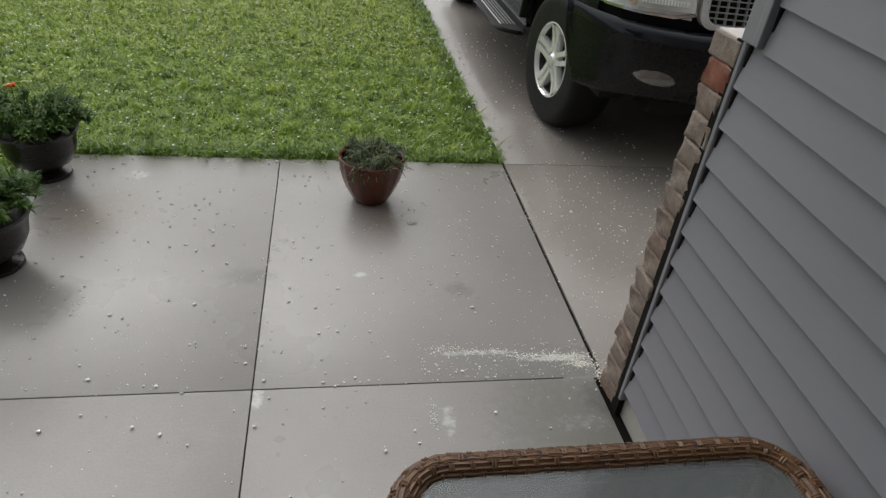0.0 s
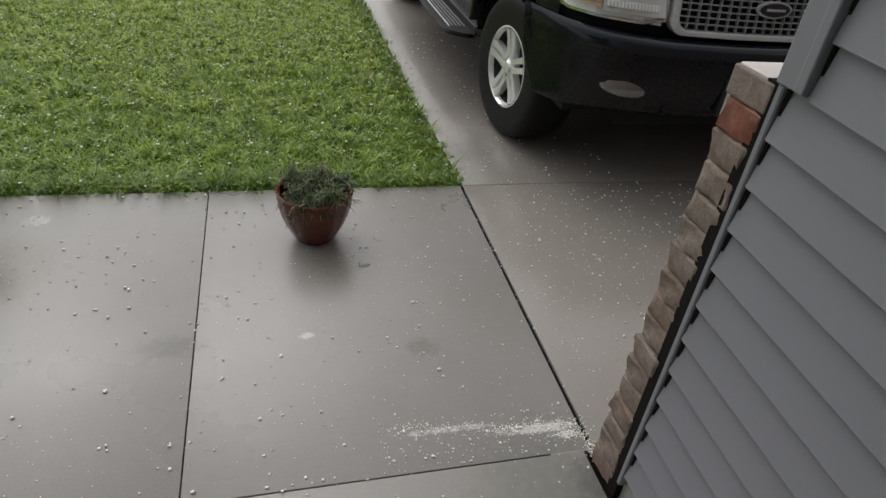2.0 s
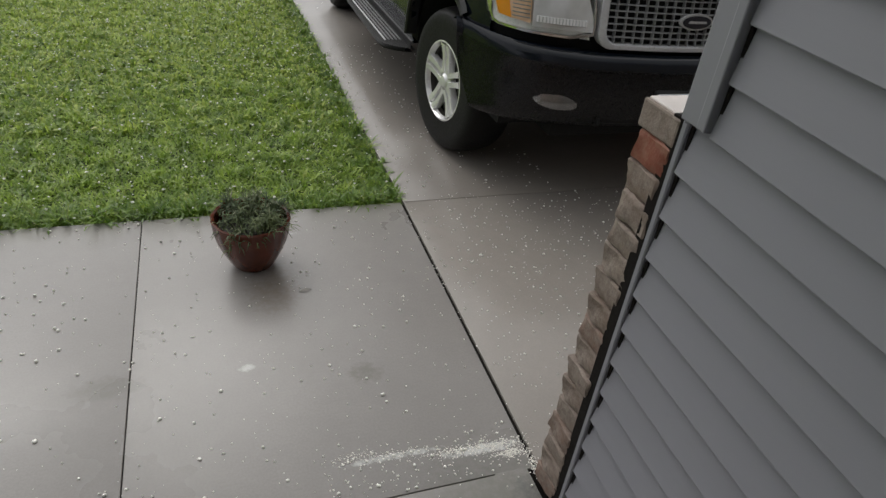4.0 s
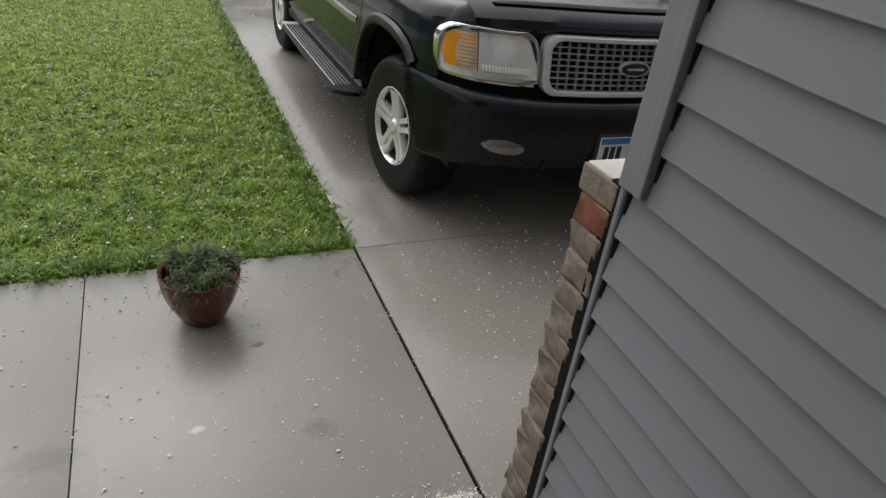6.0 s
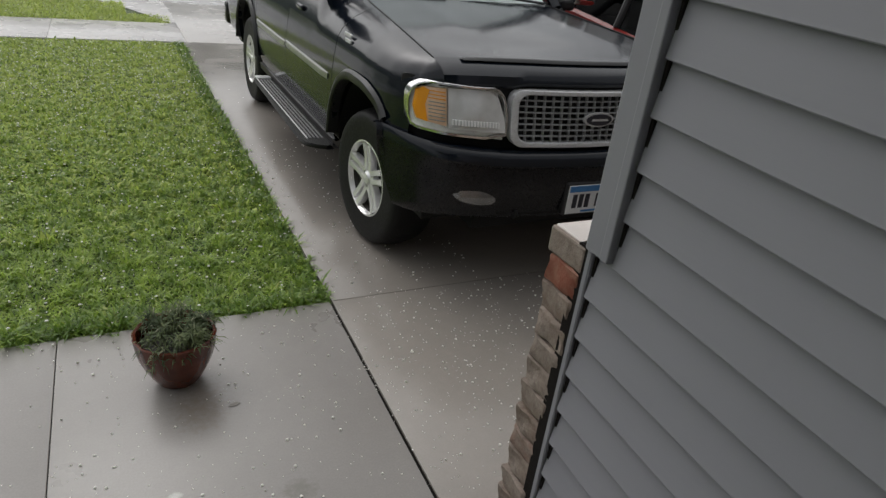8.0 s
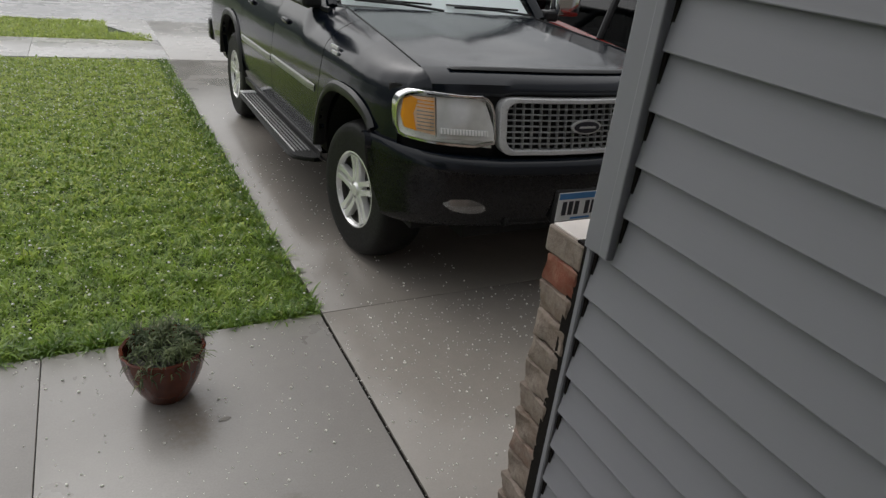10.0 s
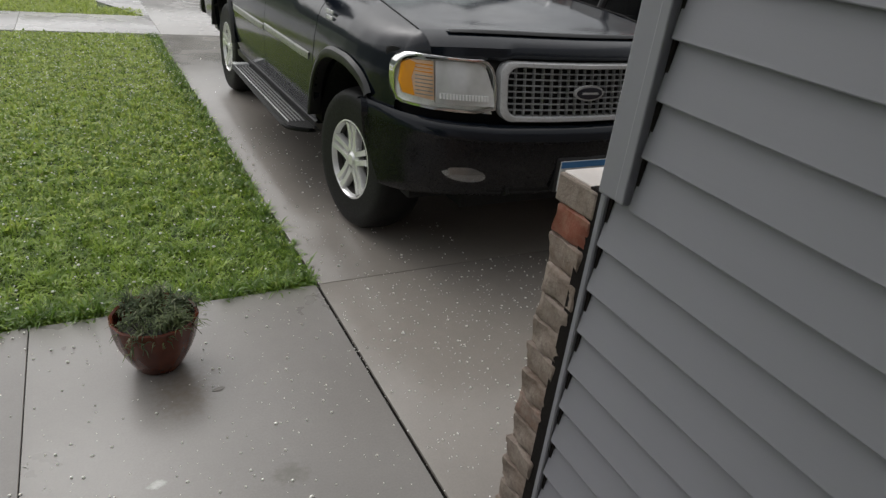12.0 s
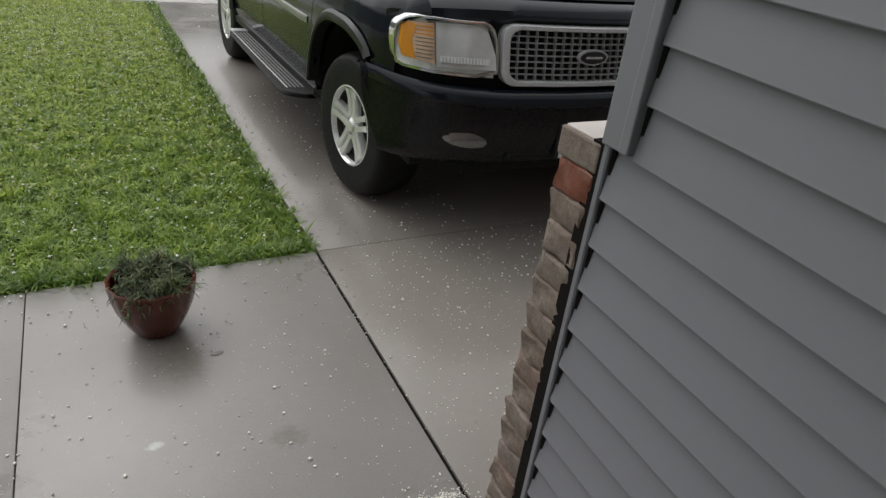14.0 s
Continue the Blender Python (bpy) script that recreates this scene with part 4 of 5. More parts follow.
def spoke(a, gap):
    """Half of a twin spoke: a tapering plate from hub to rim."""
    bm = bmesh.new()
    rows = []
    for r, half, w in ((0.045, 0.036, -0.102), (0.09, 0.033, -0.100), (0.14, 0.032, -0.103), (0.206, 0.040, -0.115)):
        c = gap * (0.62 + r * 0.9)
        pts = []
        for u, dx in ((-half * 0.5, 0.0), (-half * 0.42, -0.010), (half * 0.42, -0.010), (half * 0.5, 0.0), (half * 0.5, 0.03), (-half * 0.5, 0.03)):
            v = Vector((w + dx, r, u + c))
            pts.append(Matrix.Rotation(a, 3, "X") @ v)
        rows.append(pts)
    grid(rows, bm, close=True)
    return bm


def make_wheel(parent, x, y, side, turn=0.0):
    wheel = new("wheel")
    wheel.parent = parent
    wheel.matrix_local = pose(x, y, 0.380 - LIFT, 0, 0, (180 if side > 0 else 0) + turn)
    tagged(wheel, "black tyre on a polished alloy wheel")
    part("tyre", tyre(), RUBBER, wheel, "worn wet black tyre", True)
    rim = part("rim", turned_x(((0.222, -0.112), (0.226, -0.124), (0.216, -0.126), (0.207, -0.112), (0.203, -0.100))), ALLOY, wheel, "polished alloy rim", True)
    part("rim_barrel", turned_x(((0.2035, -0.101), (0.199, -0.075), (0.192, 0.06))), BARREL_SHADE, rim, "", True)
    for k in range(5):
        for g in (-0.036, 0.036):
            part("spoke", spoke(radians(72 * k + 15), g), ALLOY, rim, "", True)
    part("hub", turned_x(((0.001, -0.122), (0.030, -0.120), (0.038, -0.112), (0.066, -0.102), (0.070, -0.07))), ALLOY, rim, "", True)
    # black disc set close behind the spokes stands for the wheel's shaded inside
    part("brake_disc", turned_x(((0.02, -0.073), (0.199, -0.073), (0.199, 0.02))), UNDER, rim)
    rim.scale = (1.0, 0.945, 0.945)
    return wheel


for side in (-1, 1):
    for y in (AXLE_F, AXLE_R):
        make_wheel(suv, side * (0.838 - (0.046 if y < 1 else 0.012)), y - 0.048, side, 7.0 if y < 1 else 0.0)

# red vehicle beside it
van = thing("minivan", (3.75, -0.52, 0), "dark red minivan parked beyond the black suv", "car")
VW = 0.92


def van_side():
    rows = []
    for i in range(41):
        y = 0.25 + 4.35 * i / 40
        low = 0.32
        for axle in (0.85, 3.75):
            if abs(y - axle) < 0.40:
                low = max(low, 0.34 + math.sqrt(max(0, 0.40 ** 2 - (y - axle) ** 2)))
        belt = ease(((0.2, 0.88), (1.0, 0.96), (1.9, 1.025), (2.85, 1.12), (4.6, 1.16)), y)
        w = VW - 0.22 * max(0, (0.55 - y) / 0.5) ** 2
        rows.append([(w - 0.03, y, low)] + [(w - 0.05 * abs(k / 7 - 0.55) ** 1.5, y, low + (belt - low) * k / 7) for k in range(8)] + [(w - 0.06, y, belt + 0.02)])
    return grid(rows)


both("side_body", van_side, RED_PAINT, van)
part("hood", grid([[(s_ * w, y, z - 0.05 * s_ ** 4) for s_ in (-1, -0.6, -0.2, 0.2, 0.6, 1)] for w, y, z in ((0.60, 0.0, 0.45), (0.66, -0.03, 0.62), (0.68, 0.03, 0.80), (0.74, 0.25, 0.90), (0.86, 0.75, 0.97), (0.86, 1.20, 1.04))]), RED_PAINT, van, smooth=True)
part("windscreen", grid([[(s_ * w, y + 0.08 * s_ * s_, z) for s_ in (-1, -0.5, 0, 0.5, 1)] for w, y, z in ((0.80, 1.16, 1.03), (0.72, 1.65, 1.40), (0.64, 2.10, 1.66))]), AUTO_GLASS, van, smooth=True)
part("roof", grid([[(s_ * 0.66, y, z - 0.03 * s_ ** 4) for s_ in (-1, -0.5, 0, 0.5, 1)] for y, z in ((2.08, 1.665), (2.6, 1.74), (4.2, 1.72), (4.55, 1.66))]), RED_PAINT, van, smooth=True)
part("tailgate", grid([[(s_ * w, y, z) for s_ in (-1, 0, 1)] for w, y, z in ((0.86, 4.62, 0.35), (0.88, 4.66, 0.9), (0.85, 4.62, 1.2), (0.66, 4.53, 1.67))]), RED_PAINT, van, smooth=True)
part("underbody", boxes((-0.84, 0.84, 0.15, 4.55, 0.25, 0.9)), UNDER, van)
for side in (-1, 1):
    for y0, y1 in ((1.30, 2.25), (2.32, 3.35), (3.42, 4.50)):
        b0, b1 = (ease(((1.0, 0.98), (1.9, 1.04), (2.85, 1.135), (4.6, 1.175)), y) for y in (y0, y1))
        t0 = y0 + 0.62 if y0 < 1.5 else y0
        part("side_window", quad_glass((side * 0.865, y0, b0), (side * 0.865, y1, b1), (side * 0.69, y1, 1.66), (side * 0.69, t0, 1.62)), AUTO_GLASS, van, "dark side window")
    for y in (2.285, 3.385, 4.53):
        part("pillar", tube([(side * 0.862, y, 1.08), (side * 0.685, y, 1.68)], 0.032, 8), TRIM_BLACK, van, "", True)
    part("a_pillar", tube([(side * 0.83, 1.22, 1.07), (side * 0.67, 2.1, 1.67)], 0.03, 8), RED_PAINT, van, "", True)
    part("headlight", boxes((min(side * 0.48, side * 0.74), max(side * 0.48, side * 0.74), 0.02, 0.12, 0.66, 0.80), bevel=0.03, seg=2), LENS, van, "", True)
    for y in (0.85, 3.75):
        w = new("wheel")
        w.parent = van
        w.matrix_local = pose(side * 0.80, y, 0.321, 0, 0, 180 if side > 0 else 0)
        w.scale = (0.8, 0.84, 0.84)
        part("tyre", tyre(), RUBBER, w, "", True)
        part("rim", turned_x(((0.222, -0.112), (0.226, -0.124), (0.18, -0.10), (0.05, -0.11), (0.001, -0.115))), ALLOY, w, "", True)
part("cabin_trim", boxes((-0.80, 0.80, 1.3, 4.5, 0.9, 1.05), (-0.6, 0.6, 2.3, 2.5, 1.0, 1.45), (-0.6, 0.6, 3.3, 3.5, 1.0, 1.4), bevel=0.03), CABIN, van)

# ---- pots, planters and plants ----
GLAZE = Nodes("wet_red_brown_glaze")
GLAZE.put("Base Color", GLAZE.mix(GLAZE.ramp(GLAZE.noise(9.0, 5.0), (0.35, 0.0), (0.65, 1.0)), (0.080, 0.018, 0.008), (0.125, 0.030, 0.013)))
GLAZE.put("Roughness", GLAZE.ramp(GLAZE.noise(30), (0.3, 0.12), (0.7, 0.24)))
GLAZE.bump(GLAZE.noise(24, 3.0), 0.08, 0.004)
GLAZE = GLAZE.mat
DARK_BOWL = plain("dark_bronze_resin", (0.012, 0.010, 0.009), 0.3, vary=0.3, bump=0.03)
POT_SOIL = plain("wet_potting_soil", (0.015, 0.011, 0.008), 0.7, vary=0.4, scale=80, bump=0.8)
LEAF_DULL = blade_material("grey_green_leaf", (0.034, 0.060, 0.024), (0.15, 0.185, 0.075), (0.52, 0.50, 0.36), 0.3, 0.2, 0.5)
LEAF_DEEP = blade_material("marigold_leaf", (0.038, 0.085, 0.018), (0.115, 0.205, 0.045), (0.19, 0.26, 0.08), 0.35, 0.18, 0.5)
PETAL = plain("orange_petal", (0.75, 0.16, 0.02), 0.5)
STEM = plain("plant_stem", (0.06, 0.075, 0.03), 0.6)


def blades(roots, heading, lean, length, width, curl, rng):
    """Bent narrow leaves out of three triangles each."""
    n = len(roots)
    fwd = np.stack([np.cos(heading), np.sin(heading), np.zeros(n)], 1)
    side = np.stack([-np.sin(heading), np.cos(heading), np.zeros(n)], 1) * (width / 2)[:, None]
    up = np.array([0, 0, 1.0])
    mid = roots + fwd * (np.sin(lean) * length * 0.55)[:, None] + up * (np.cos(lean) * length * 0.55)[:, None]
    bend = lean + curl
    tip = mid + fwd * (np.sin(bend) * length * 0.45)[:, None] + up * (np.cos(bend) * length * 0.45)[:, None]
    v = np.stack([roots - side * 0.8, roots + side * 0.8, mid - side, mid + side, tip], 1).reshape(-1, 3)
    b = np.arange(n)[:, None] * 5
    f = np.concatenate([b + [0, 1, 2], b + [1, 3, 2], b + [2, 3, 4]], 1).reshape(-1, 3)
    return v, f


def shrub(name, at, radius, height, count, material, label, droop, leaf, seed, wide=0.005):
    """Stems with narrow leaves all along them."""
    rng = np.random.default_rng(seed)
    plant = thing(name, at, label, "plant")
    roots, heads, leans, lens = [], [], [], []
    for s in range(count):
        a = rng.uniform(0, 2 * math.pi)
        r0 = radius * 0.55 * math.sqrt(rng.uniform(0, 1))
        reach = radius * rng.uniform(0.35, 1.08)
        p0 = Vector((r0 * math.cos(a), r0 * math.sin(a), 0))
        h = height * rng.uniform(0.55, 1.0) * (1.1 - 0.45 * reach / radius)
        b = a + rng.uniform(-0.5, 0.5)
        p2 = p0 + Vector((reach * 0.62 * math.cos(b), reach * 0.62 * math.sin(b), h))
        p3 = p2 + Vector((reach * 0.35 * math.cos(b), reach * 0.35 * math.sin(b), -droop * height * rng.uniform(0.2, 1.0)))
        line = [p0, p0.lerp(p2, 0.5) + Vector((0, 0, h * 0.18)), p2, p3]
        part("stem", tube(line, [0.0022, 0.002, 0.0016, 0.001], 4), STEM, plant)
        for k in range(leaf):
            u = rng.uniform(0.15, 1.0) * 3
            i = min(2, int(u))
            roots.append(line[i].lerp(line[i + 1], u - i))
            heads.append(rng.uniform(0, 2 * math.pi) if rng.uniform() < 0.5 else b + rng.uniform(-0.9, 0.9))
            leans.append(rng.uniform(0.3, 1.5) + droop * 0.5)
            lens.append(rng.uniform(0.025, 0.055) * (1 + 0.25 * droop))
    n = len(roots)
    v, f = blades(np.array(roots), np.array(heads), np.array(leans), np.array(lens), rng.uniform(0.6, 1.3, n) * wide, rng.uniform(0.1, 0.9, n) + droop * 0.6, rng)
    leaves = cloud("foliage", v, f, material)
    leaves.parent = plant
    tagged(leaves, kind="stuff")
    return plant


def red_pot(at):
    pot = thing("plant_pot", at, "glazed red-brown pot with faceted sides on damp concrete", "plant pot")
    facet = lambda a, z: -0.012 + 0.024 * abs(math.sin(a * 7)) * min(1, z * 12)
    outer = [(0.066, 0.0), (0.078, 0.004), (0.096, 0.035), (0.115, 0.075), (0.130, 0.115), (0.140, 0.155), (0.145, 0.195), (0.147, 0.212), (0.142, 0.217), (0.134, 0.212), (0.130, 0.17), (0.120, 0.14)]
    part("bowl", lathe(outer, 84, ripple=facet), GLAZE, pot, "", True)
    part("soil", lathe([(0.05, 0.160), (0.127, 0.163), (0.10, 0.172), (0.02, 0.176)], 24), POT_SOIL, pot)
    return pot


POT = (-0.715, -0.385, 0.0)
red_pot(POT)
shrub("wilted_plant", (POT[0], POT[1], 0.170), 0.122, 0.125, 50, LEAF_DULL, "drooping grey-green plant with narrow leaves in the red pot", 0.68, 24, 11, 0.0046)


def dark_planter(at):
    planter = thing("bowl_planter", at, "dark bronze bowl planter on a round foot", "planter", "bowl planters")
    part("bowl", lathe([(0.045, 0.035), (0.075, 0.042), (0.115, 0.075), (0.140, 0.125), (0.150, 0.185), (0.160, 0.205), (0.166, 0.215), (0.160, 0.222), (0.150, 0.215), (0.142, 0.185), (0.13, 0.17)], 48), DARK_BOWL, planter, "", True)
    part("foot", lathe([(0.098, 0.0), (0.102, 0.006), (0.100, 0.016), (0.085, 0.020), (0.070, 0.028), (0.058, 0.036), (0.04, 0.040)], 48), DARK_BOWL, planter, "", True)
    part("soil", lathe([(0.05, 0.172), (0.140, 0.182), (0.09, 0.196), (0.02, 0.20)], 24), POT_SOIL, planter)
    return planter


for k, (x, y) in enumerate(((-2.130, -0.205), (-2.085, -0.905))):
    dark_planter((x, y, 0))
    bush = shrub("marigold", (x, y, 0.195), (0.172, 0.140)[k], 0.165, 120, LEAF_DEEP, "bushy dark green marigold in a bronze bowl", 0.15, 30, 31 + k, 0.0085)
    if k == 0:
        flower = bmesh.new()
        for j in range(14):
            a = j * 2.4
            r = 0.006 + 0.0008 * j
            box(flower, -0.003 + r * math.cos(a), 0.005 + r * math.cos(a), -0.003 + r * math.sin(a), 0.005 + r * math.sin(a), 0.0, 0.006 + 0.003 * (j % 3))
        head = part("flower", flower, PETAL, bush, "single orange flower head")
        head.location = (-0.075, 0.05, 0.185)
        part("stem", tube([(-0.05, 0.03, 0), (-0.07, 0.045, 0.1), (-0.073, 0.05, 0.186)], 0.002, 5), STEM, bush)

# ---- wicker table ----
REED = Nodes("brown_wicker_reed")
REED.put("Base Color", REED.mix(REED.ramp(REED.noise(32, 4.0), (0.3, 0.0), (0.7, 1.0)), REED.ramp(REED.island(), (0.0, (0.090, 0.040, 0.017)), (1.0, (0.22, 0.115, 0.050))), (0.11, 0.052, 0.023)))
REED.put("Roughness", 0.42)
REED.bump(REED.noise(300, 2.0, 0.5, (1, 1, 1)), 0.2, 0.002)
REED = REED.mat
REED_DARK = plain("dark_wicker_core", (0.035, 0.020, 0.010), 0.7)
TABLE_GLASS = pane_material("wet_table_glass", (0.84, 0.88, 0.88), 0.12)
film_tree = TABLE_GLASS.node_tree
# diffuse grey-white mixed in for the rain film and the sky sheen on it
film_sheen_mix, film_sheen_white = film_tree.nodes.new("ShaderNodeMixShader"), film_tree.nodes.new("ShaderNodeBsdfDiffuse")
film_sheen_white.inputs["Color"].default_value = (0.52, 0.56, 0.58, 1)
film_sheen_mix.inputs[0].default_value = 0.12
film_out = film_tree.nodes["Material Output"]
film_tree.links.new(film_out.inputs["Surface"].links[0].from_socket, film_sheen_mix.inputs[1])
film_tree.links.new(film_sheen_white.outputs[0], film_sheen_mix.inputs[2])
film_tree.links.new(film_sheen_mix.outputs[0], film_out.inputs["Surface"])

TX0, TX1, TY0, TY1, TZ = -0.832, -0.078, -3.02, -2.303, 0.585
table = thing("wicker_table", ((TX0 + TX1) / 2, (TY0 + TY1) / 2, 0), "brown woven wicker side table with a wet glass top", "table")
hx, hy = (TX1 - TX0) / 2, (TY1 - TY0) / 2


def round_rect(hx, hy, r, step):
    pts = []
    for cx, cy, a0 in ((hx - r, hy - r, 0), (-hx + r, hy - r, 90), (-hx + r, -hy + r, 180), (hx - r, -hy + r, 270)):
        for k in range(10):
            a = radians(a0 + 10 * k + 0.0)
            pts.append((cx + r * math.cos(a), cy + r * math.sin(a)))
    out = []
    for a, b in zip(pts, pts[1:] + pts[:1]):
        n = max(1, round(math.dist(a, b) / step))
        out += [(a[0] + (b[0] - a[0]) * k / n, a[1] + (b[1] - a[1]) * k / n) for k in range(n)]
    return out


path = round_rect(hx - 0.024, hy - 0.024, 0.085, 0.0125)
part("rim_core", tube([(x, y, TZ) for x, y in path], 0.0235, 10, closed=True), REED_DARK, table)


def weave(path, radius, rows):
    """Flat reeds laid along a bar, tied down by short staggered loops."""
    bm = bmesh.new()
    n = len(path)
    spots = [Vector((*p, 0)) for p in path]
    outs = []
    run = [0.0]
    for i in range(n):
        along = (spots[(i + 1) % n] - spots[i - 1]).normalized()
        outs.append((Vector((along.y, -along.x, 0)), along))
        run.append(run[-1] + (spots[(i + 1) % n] - spots[i]).length)

    def at(i, t, r):
        out = outs[i % n][0]
        return spots[i % n] + out * r * math.cos(t) + Vector((0, 0, r * 0.95 * math.sin(t)))

    pitch = 0.036
    for j in range(rows):
        for half in (-0.25, 0.25):
            line = []
            for i in range(n + 1):
                s = (run[min(i, n)] / pitch + 0.5 * (j % 2)) * 2 * math.pi
                r = radius + 0.0022 - 0.0022 * max(0, math.cos(s)) + 0.0006 * math.sin(s * 0.37 + j)
                line.append([at(i, 2 * math.pi * (j + half + w) / rows, r + (0.0016 if w == 0 else 0)) for w in (-0.23, -0.1, 0.0, 0.1, 0.23)])
            grid(line, bm)
        k = 0.5 * (j % 2)
        while (k + 0.3) * pitch < run[n]:
            for shift in (-0.0026, 0.0026):
                s = k * pitch + shift
                i = max(0, min(n - 1, int(np.searchsorted(run, s)) - 1))
                p = spots[i].lerp(spots[(i + 1) % n], (s - run[i]) / max(1e-6, run[i + 1] - run[i]))
                out, along = outs[i]
                loop = []
                for w, up in ((-0.0022, 0.0), (0.0, 0.0012), (0.0022, 0.0)):
                    row = []
                    for u, lift in ((-0.62, -0.002), (-0.35, 0.003), (0.0, 0.0038), (0.35, 0.003), (0.62, -0.002)):
                        t = 2 * math.pi * (j + u) / rows
                        r = radius + lift + up
                        row.append(p + along * w + out * r * math.cos(t) + Vector((0, 0, r * 0.95 * math.sin(t))))
                    loop.append(row)
                grid(loop, bm)
            k += 1
    return bm


rim_weave = part("rim_weave", weave(path, 0.0228, 9), REED, table, "woven brown reed rim", True)
rim_weave.location = (0, 0, TZ)
glass_bm = bmesh.new()
glass_bm.faces.new([glass_bm.verts.new((x, y, TZ + 0.004)) for x, y in round_rect(hx - 0.034, hy - 0.034, 0.07, 0.05)])
up = bmesh.ops.extrude_face_region(glass_bm, geom=list(glass_bm.faces))
for v in up["geom"]:
    if isinstance(v, bmesh.types.BMVert):
        v.co.z += 0.005
tagged(part("glass_top", glass_bm, TABLE_GLASS, table, "clear glass top beaded with rain"))
for sx in (-1, 1):
    for sy in (-1, 1):
        part("leg", boxes((sx * (hx - 0.055) - 0.022, sx * (hx - 0.055) + 0.022, sy * (hy - 0.055) - 0.022, sy * (hy - 0.055) + 0.022, 0.0, TZ - 0.015), bevel=0.010, seg=2), REED, table)
for s_ in (-1, 1):
    part("apron", boxes((-hx + 0.05, hx - 0.05, s_ * (hy - 0.05) - 0.008, s_ * (hy - 0.05) + 0.008, TZ - 0.09, TZ - 0.015), bevel=0.003), REED, table)
    part("apron", boxes((s_ * (hx - 0.05) - 0.008, s_ * (hx - 0.05) + 0.008, -hy + 0.06, hy - 0.06, TZ - 0.09, TZ - 0.015), bevel=0.003), REED, table)

# ---- lawn ----
rng = np.random.default_rng(4)


def lawn(name, label, zones, material):
    vs, fs, n0 = [], [], 0
    for x0, x1, y0, y1, density, tall in zones:
        n = int((x1 - x0) * (y1 - y0) * density)
        x, y = rng.uniform(x0, x1, n), rng.uniform(y0, y1, n)
        clump = np.array([noise.noise((a * 9, b * 9, 0)) for a, b in zip(x[::1], y[::1])])
        size = np.sqrt(9000 / density)
        roots = np.stack([x, y, np.full(n, -0.014)], 1)
        length = tall * rng.uniform(0.5, 1.3, n) * (1 + 0.95 * clump)
        v, f = blades(roots, rng.uniform(0, 2 * math.pi, n), rng.uniform(0.4, 1.42, n), length, rng.uniform(0.005, 0.0105, n) * min(size, 2.2), rng.uniform(0.2, 1.1, n), rng)
        vs.append(v)
        fs.append(f + n0)
        n0 += len(v)
    ob = cloud(name, np.concatenate(vs), np.concatenate(fs), material)
    return tagged(ob, label, "grass", kind="stuff")


lawn("lawn_grass", "short wet green lawn strewn with small hail", [
    (-3.2, -0.005, 0.015, 1.6, 9800, 0.050), (-3.6, -0.005, 1.6, 2.6, 6200, 0.045), (-3.6, -0.005, 2.6, 3.6, 3600, 0.043), (-4.4, -0.005, 3.6, 6.33, 900, 0.036),
    (-9.0, -3.2, 0.015, 1.6, 3200, 0.052), (-3.8, -2.29, -1.8, 0.02, 6500, 0.048), (-9.0, -3.8, -4.8, 0.02, 2600, 0.052), (-3.8, -2.29, -4.8, -1.8, 3200, 0.052)], GRASS)
# share of haze-paled blades grows with distance
lawn("pale_lawn_grass", "yellow-green wet lawn farther from the paving, paled to stand for rain haze", [
    (-3.2, -0.005, 0.9, 1.6, 700, 0.055), (-3.6, -0.005, 1.6, 2.6, 2000, 0.045), (-3.6, -0.005, 2.6, 3.6, 4400, 0.043), (-4.4, -0.005, 3.6, 6.33, 4800, 0.036), (-9.0, -4.3, 3.6, 6.33, 3200, 0.042), (-9.0, -3.6, 1.6, 3.6, 3200, 0.045)], GRASS_HAZED)
fringe = lawn("lawn_fringe", "longer ragged grass along the paving edge", [(-2.9, 0.0, 0.0, 0.10, 11000, 0.075), (-0.10, 0.012, 0.02, 6.3, 5500, 0.066), (-2.36, -2.275, -1.6, 0.0, 6000, 0.06)], GRASS_EDGE)
lawn("verge_grass", "green grass verge between walkway and street", [(-5.5, -0.55, 7.73, 9.45, 4200, 0.055), (-0.55, 0.0, 7.73, 8.35, 4200, 0.05)], GRASS_HAZED)
part("verge_apron", grid([[(-0.02, 7.74, 0.001), (0.07, 7.74, 0.001)], [(-0.28, 8.36, 0.001), (0.07, 8.36, 0.001)], [(-0.72, 9.35, -0.004), (0.07, 9.35, 0.0)], [(-1.1, 9.80, -0.012), (0.07, 9.80, -0.004)]]), WALKWAY, apron := tagged(new("pavement_apron"), "flared concrete apron where the drive meets the street", "pavement", kind="structure"))
part("curb", boxes((-60, -1.0, 9.48, 9.78, -0.10, 0.002), bevel=0.01), WALKWAY, tagged(new("curb"), "low concrete curb beside the wet street", "curb", kind="structure"))

# ---- hail ----
ICE = Nodes("white_hail_ice")
ICE.put("Base Color", (0.95, 0.93, 0.86))
ICE.put("Roughness", 0.3)
ICE = ICE.mat
seed_bm = bmesh.new()
bmesh.ops.create_icosphere(seed_bm, subdivisions=1, radius=1.0)
ICO_V = np.array([v.co[:] for v in seed_bm.verts])
seed_bm.verts.index_update()
ICO_F = np.array([[v.index for v in f.verts] for f in seed_bm.faces])
seed_bm.free()


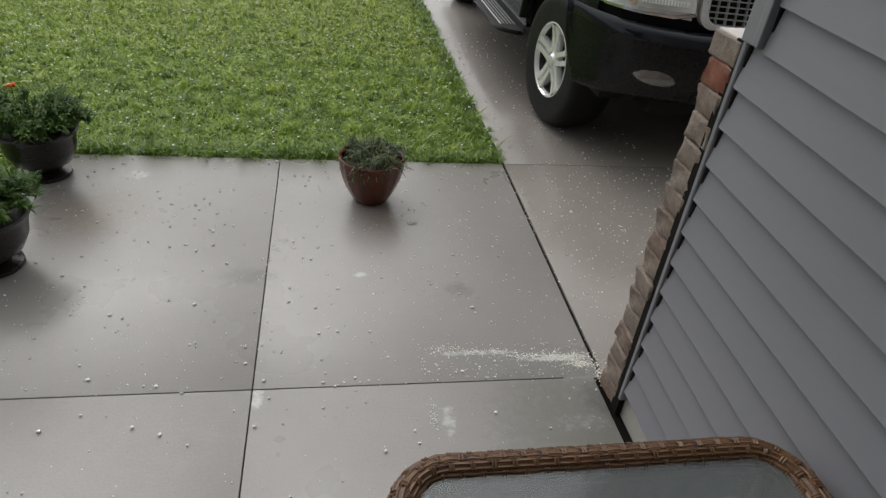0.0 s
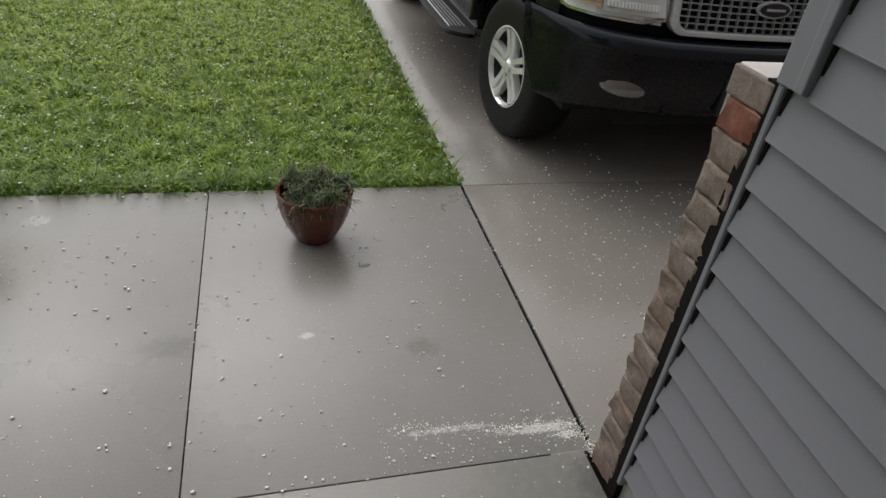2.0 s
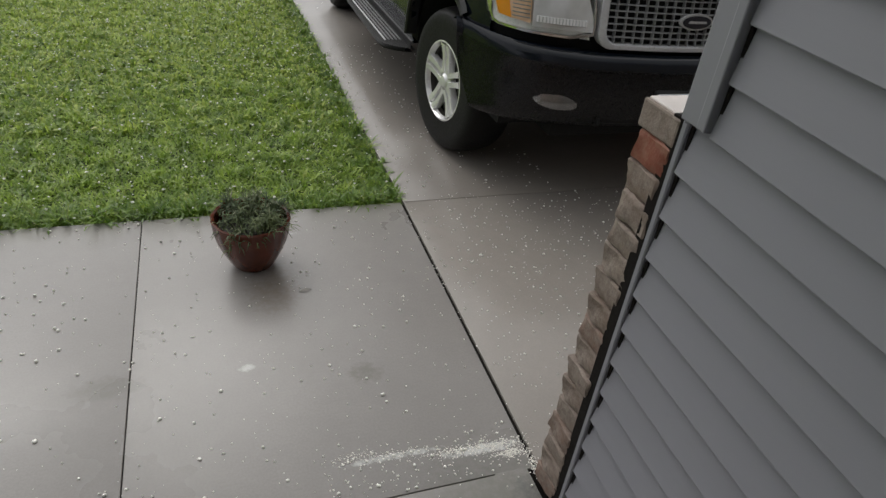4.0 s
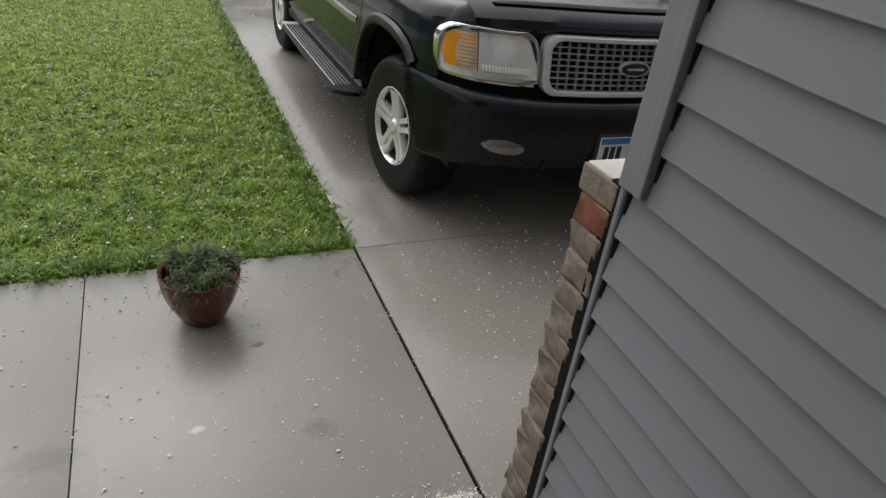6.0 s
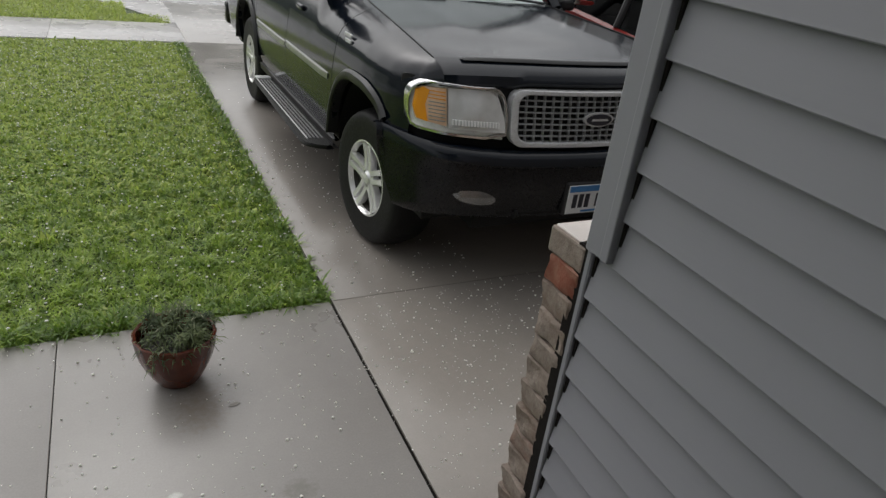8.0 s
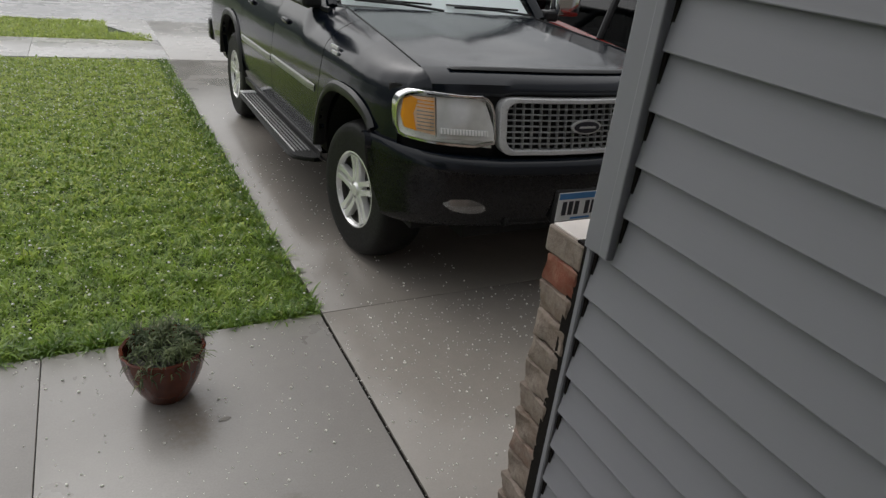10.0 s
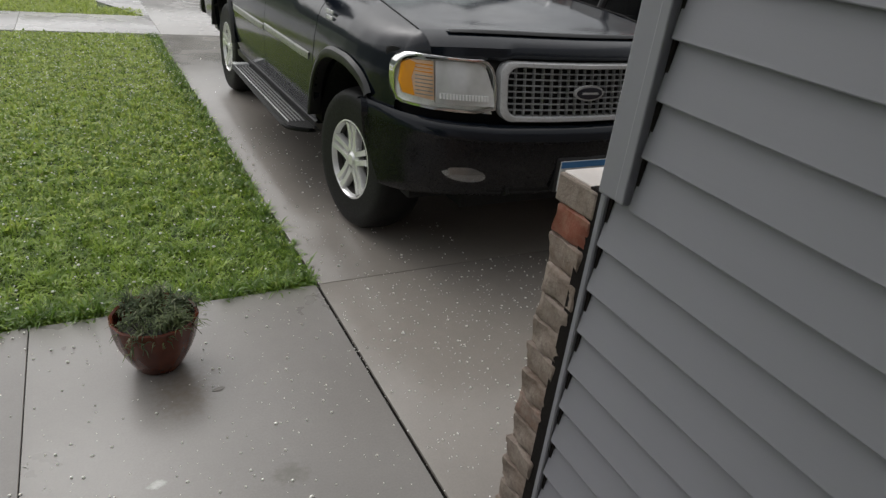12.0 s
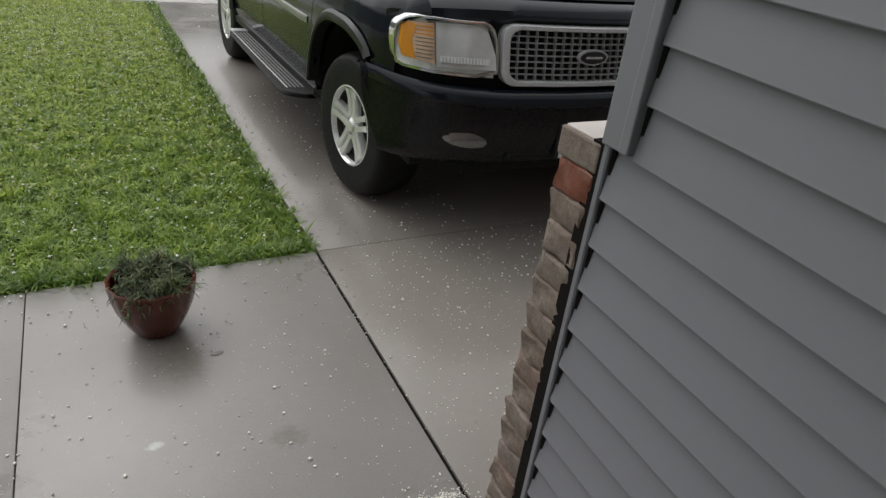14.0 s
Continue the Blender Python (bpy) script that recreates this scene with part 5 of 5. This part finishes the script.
def hail(name, label, zones):
    pts = []
    for x0, x1, y0, y1, count, lo, hi, z0, z1 in zones:
        r = lo + (hi - lo) * rng.uniform(0, 1, count) ** 3.0
        pts.append(np.stack([rng.uniform(x0, x1, count), rng.uniform(y0, y1, count), rng.uniform(z0, z1, count), r], 1))
    p = np.concatenate(pts)
    p = p[~((p[:, 0] > -0.05) & (p[:, 1] < -1.5) & (p[:, 0] < 0.6))]
    n = len(p)
    squash = rng.uniform(0.7, 1.3, (n, 1, 3)) * p[:, None, 3:4] * np.array([1, 1, 0.62])
    v = ICO_V[None] * squash
    v += p[:, None, :3]
    v[:, :, 2] += squash[:, :, 2] * 0.8
    f = ICO_F[None] + (np.arange(n) * len(ICO_V))[:, None, None]
    return tagged(cloud(name, v.reshape(-1, 3), f.reshape(-1, 3), ICE), label, "hail", kind="stuff")


hail("hailstones", "small white hailstones scattered on the wet concrete", [
    (-2.25, -0.03, -1.55, -0.02, 1000, 0.0014, 0.0066, 0, 0), (-2.25, -0.05, -2.8, -1.55, 420, 0.0016, 0.0065, 0, 0),
    (0.02, 1.6, -1.45, 0.0, 1100, 0.0016, 0.0062, 0, 0), (0.02, 0.9, 0.0, 2.5, 420, 0.002, 0.007, 0, 0), (0.02, 3.0, 2.5, 6.0, 130, 0.003, 0.007, 0, 0),
    (-0.62, -0.04, -1.55, -1.38, 170, 0.002, 0.0055, 0, 0), (-0.012, 0.004, -1.5, 0.0, 50, 0.0015, 0.004, -0.006, -0.002)])
drift = []
for cx, cy, rx, ry, count in ((-0.11, -1.462, 0.10, 0.018, 420), (-0.25, -1.452, 0.10, 0.012, 240), (-0.40, -1.425, 0.09, 0.010, 120), (-0.52, -1.408, 0.07, 0.012, 80), (-0.07, -1.50, 0.05, 0.012, 260), (-0.60, -1.70, 0.012, 0.05, 90), (-0.02, -1.56, 0.014, 0.05, 220)):
    drift += [(cx + rng.normal() * rx * 0.55, cy + rng.normal() * ry * 0.6 + 0.006 * math.sin(40 * k), 0.0008 + 0.0012 * rng.uniform() ** 2) for k in range(count)]
dp = np.array(drift)
dr = dp[:, 2][:, None, None] * rng.uniform(0.7, 1.5, (len(dp), 1, 3)) * np.array([1.5, 1.0, 0.6])
dv = ICO_V[None] * dr + np.stack([dp[:, 0], dp[:, 1], np.zeros(len(dp))], 1)[:, None]
dv[:, :, 2] += dr[:, :, 2] * 0.7
df = ICO_F[None] + (np.arange(len(dp)) * len(ICO_V))[:, None, None]
tagged(cloud("slush_drift", dv.reshape(-1, 3), df.reshape(-1, 3), ICE), "thin white streak of washed-up hail slush on the concrete", "hail", kind="stuff")
hail("lawn_hail", "white hailstones caught among the grass blades", [
    (-3.4, -0.01, 0.02, 1.8, 1000, 0.0025, 0.0085, 0.012, 0.040), (-3.8, -0.01, 1.8, 3.6, 1300, 0.003, 0.0085, 0.014, 0.040), (-4.5, -0.01, 3.6, 6.3, 2600, 0.004, 0.0095, 0.016, 0.038), (-5.0, -0.6, 7.75, 9.4, 250, 0.004, 0.009, 0.014, 0.036)])
leaf_mark = part("fallen_leaf", grid([[(-0.545 + u * 0.024, -0.607 + w * 0.011 * (1 - u * u) + 0.004 * u, 0.0012 + 0.001 * w * w) for w in (-1, 0, 1)] for u in (-0.98, -0.5, 0, 0.5, 0.98)]), plain("wet_brown_leaf", (0.20, 0.185, 0.165), 0.5, vary=0.4))
tagged(leaf_mark, "small wet brown leaf lying on the concrete", "leaf")

# specks of hail and grit on the hood
spots = []
polys = [p for p in bonnet.data.polygons if p.center.z > 1.12]
for k in range(150):
    p = polys[rng.integers(len(polys))]
    c = [bonnet.data.vertices[i].co for i in p.vertices]
    u, w = rng.uniform(0, 1, 2)
    spots.append((c[0].lerp(c[1], u)).lerp(c[3].lerp(c[2], u), w) + Vector((CX, 0, 0)))
sp = np.array(spots)
rr = 0.0014 + 0.0035 * rng.uniform(0, 1, (len(sp), 1, 1)) ** 2.5
hv = ICO_V[None] * rr * np.array([1, 1, 0.6]) + sp[:, None]
hv[:, :, 2] += rr[:, :, 0] * 0.3
hf = ICO_F[None] + (np.arange(len(sp)) * len(ICO_V))[:, None, None]
tagged(cloud("hood_hail", hv.reshape(-1, 3), hf.reshape(-1, 3), ICE), "tiny white hail specks lying on the black hood", "hail", kind="stuff")
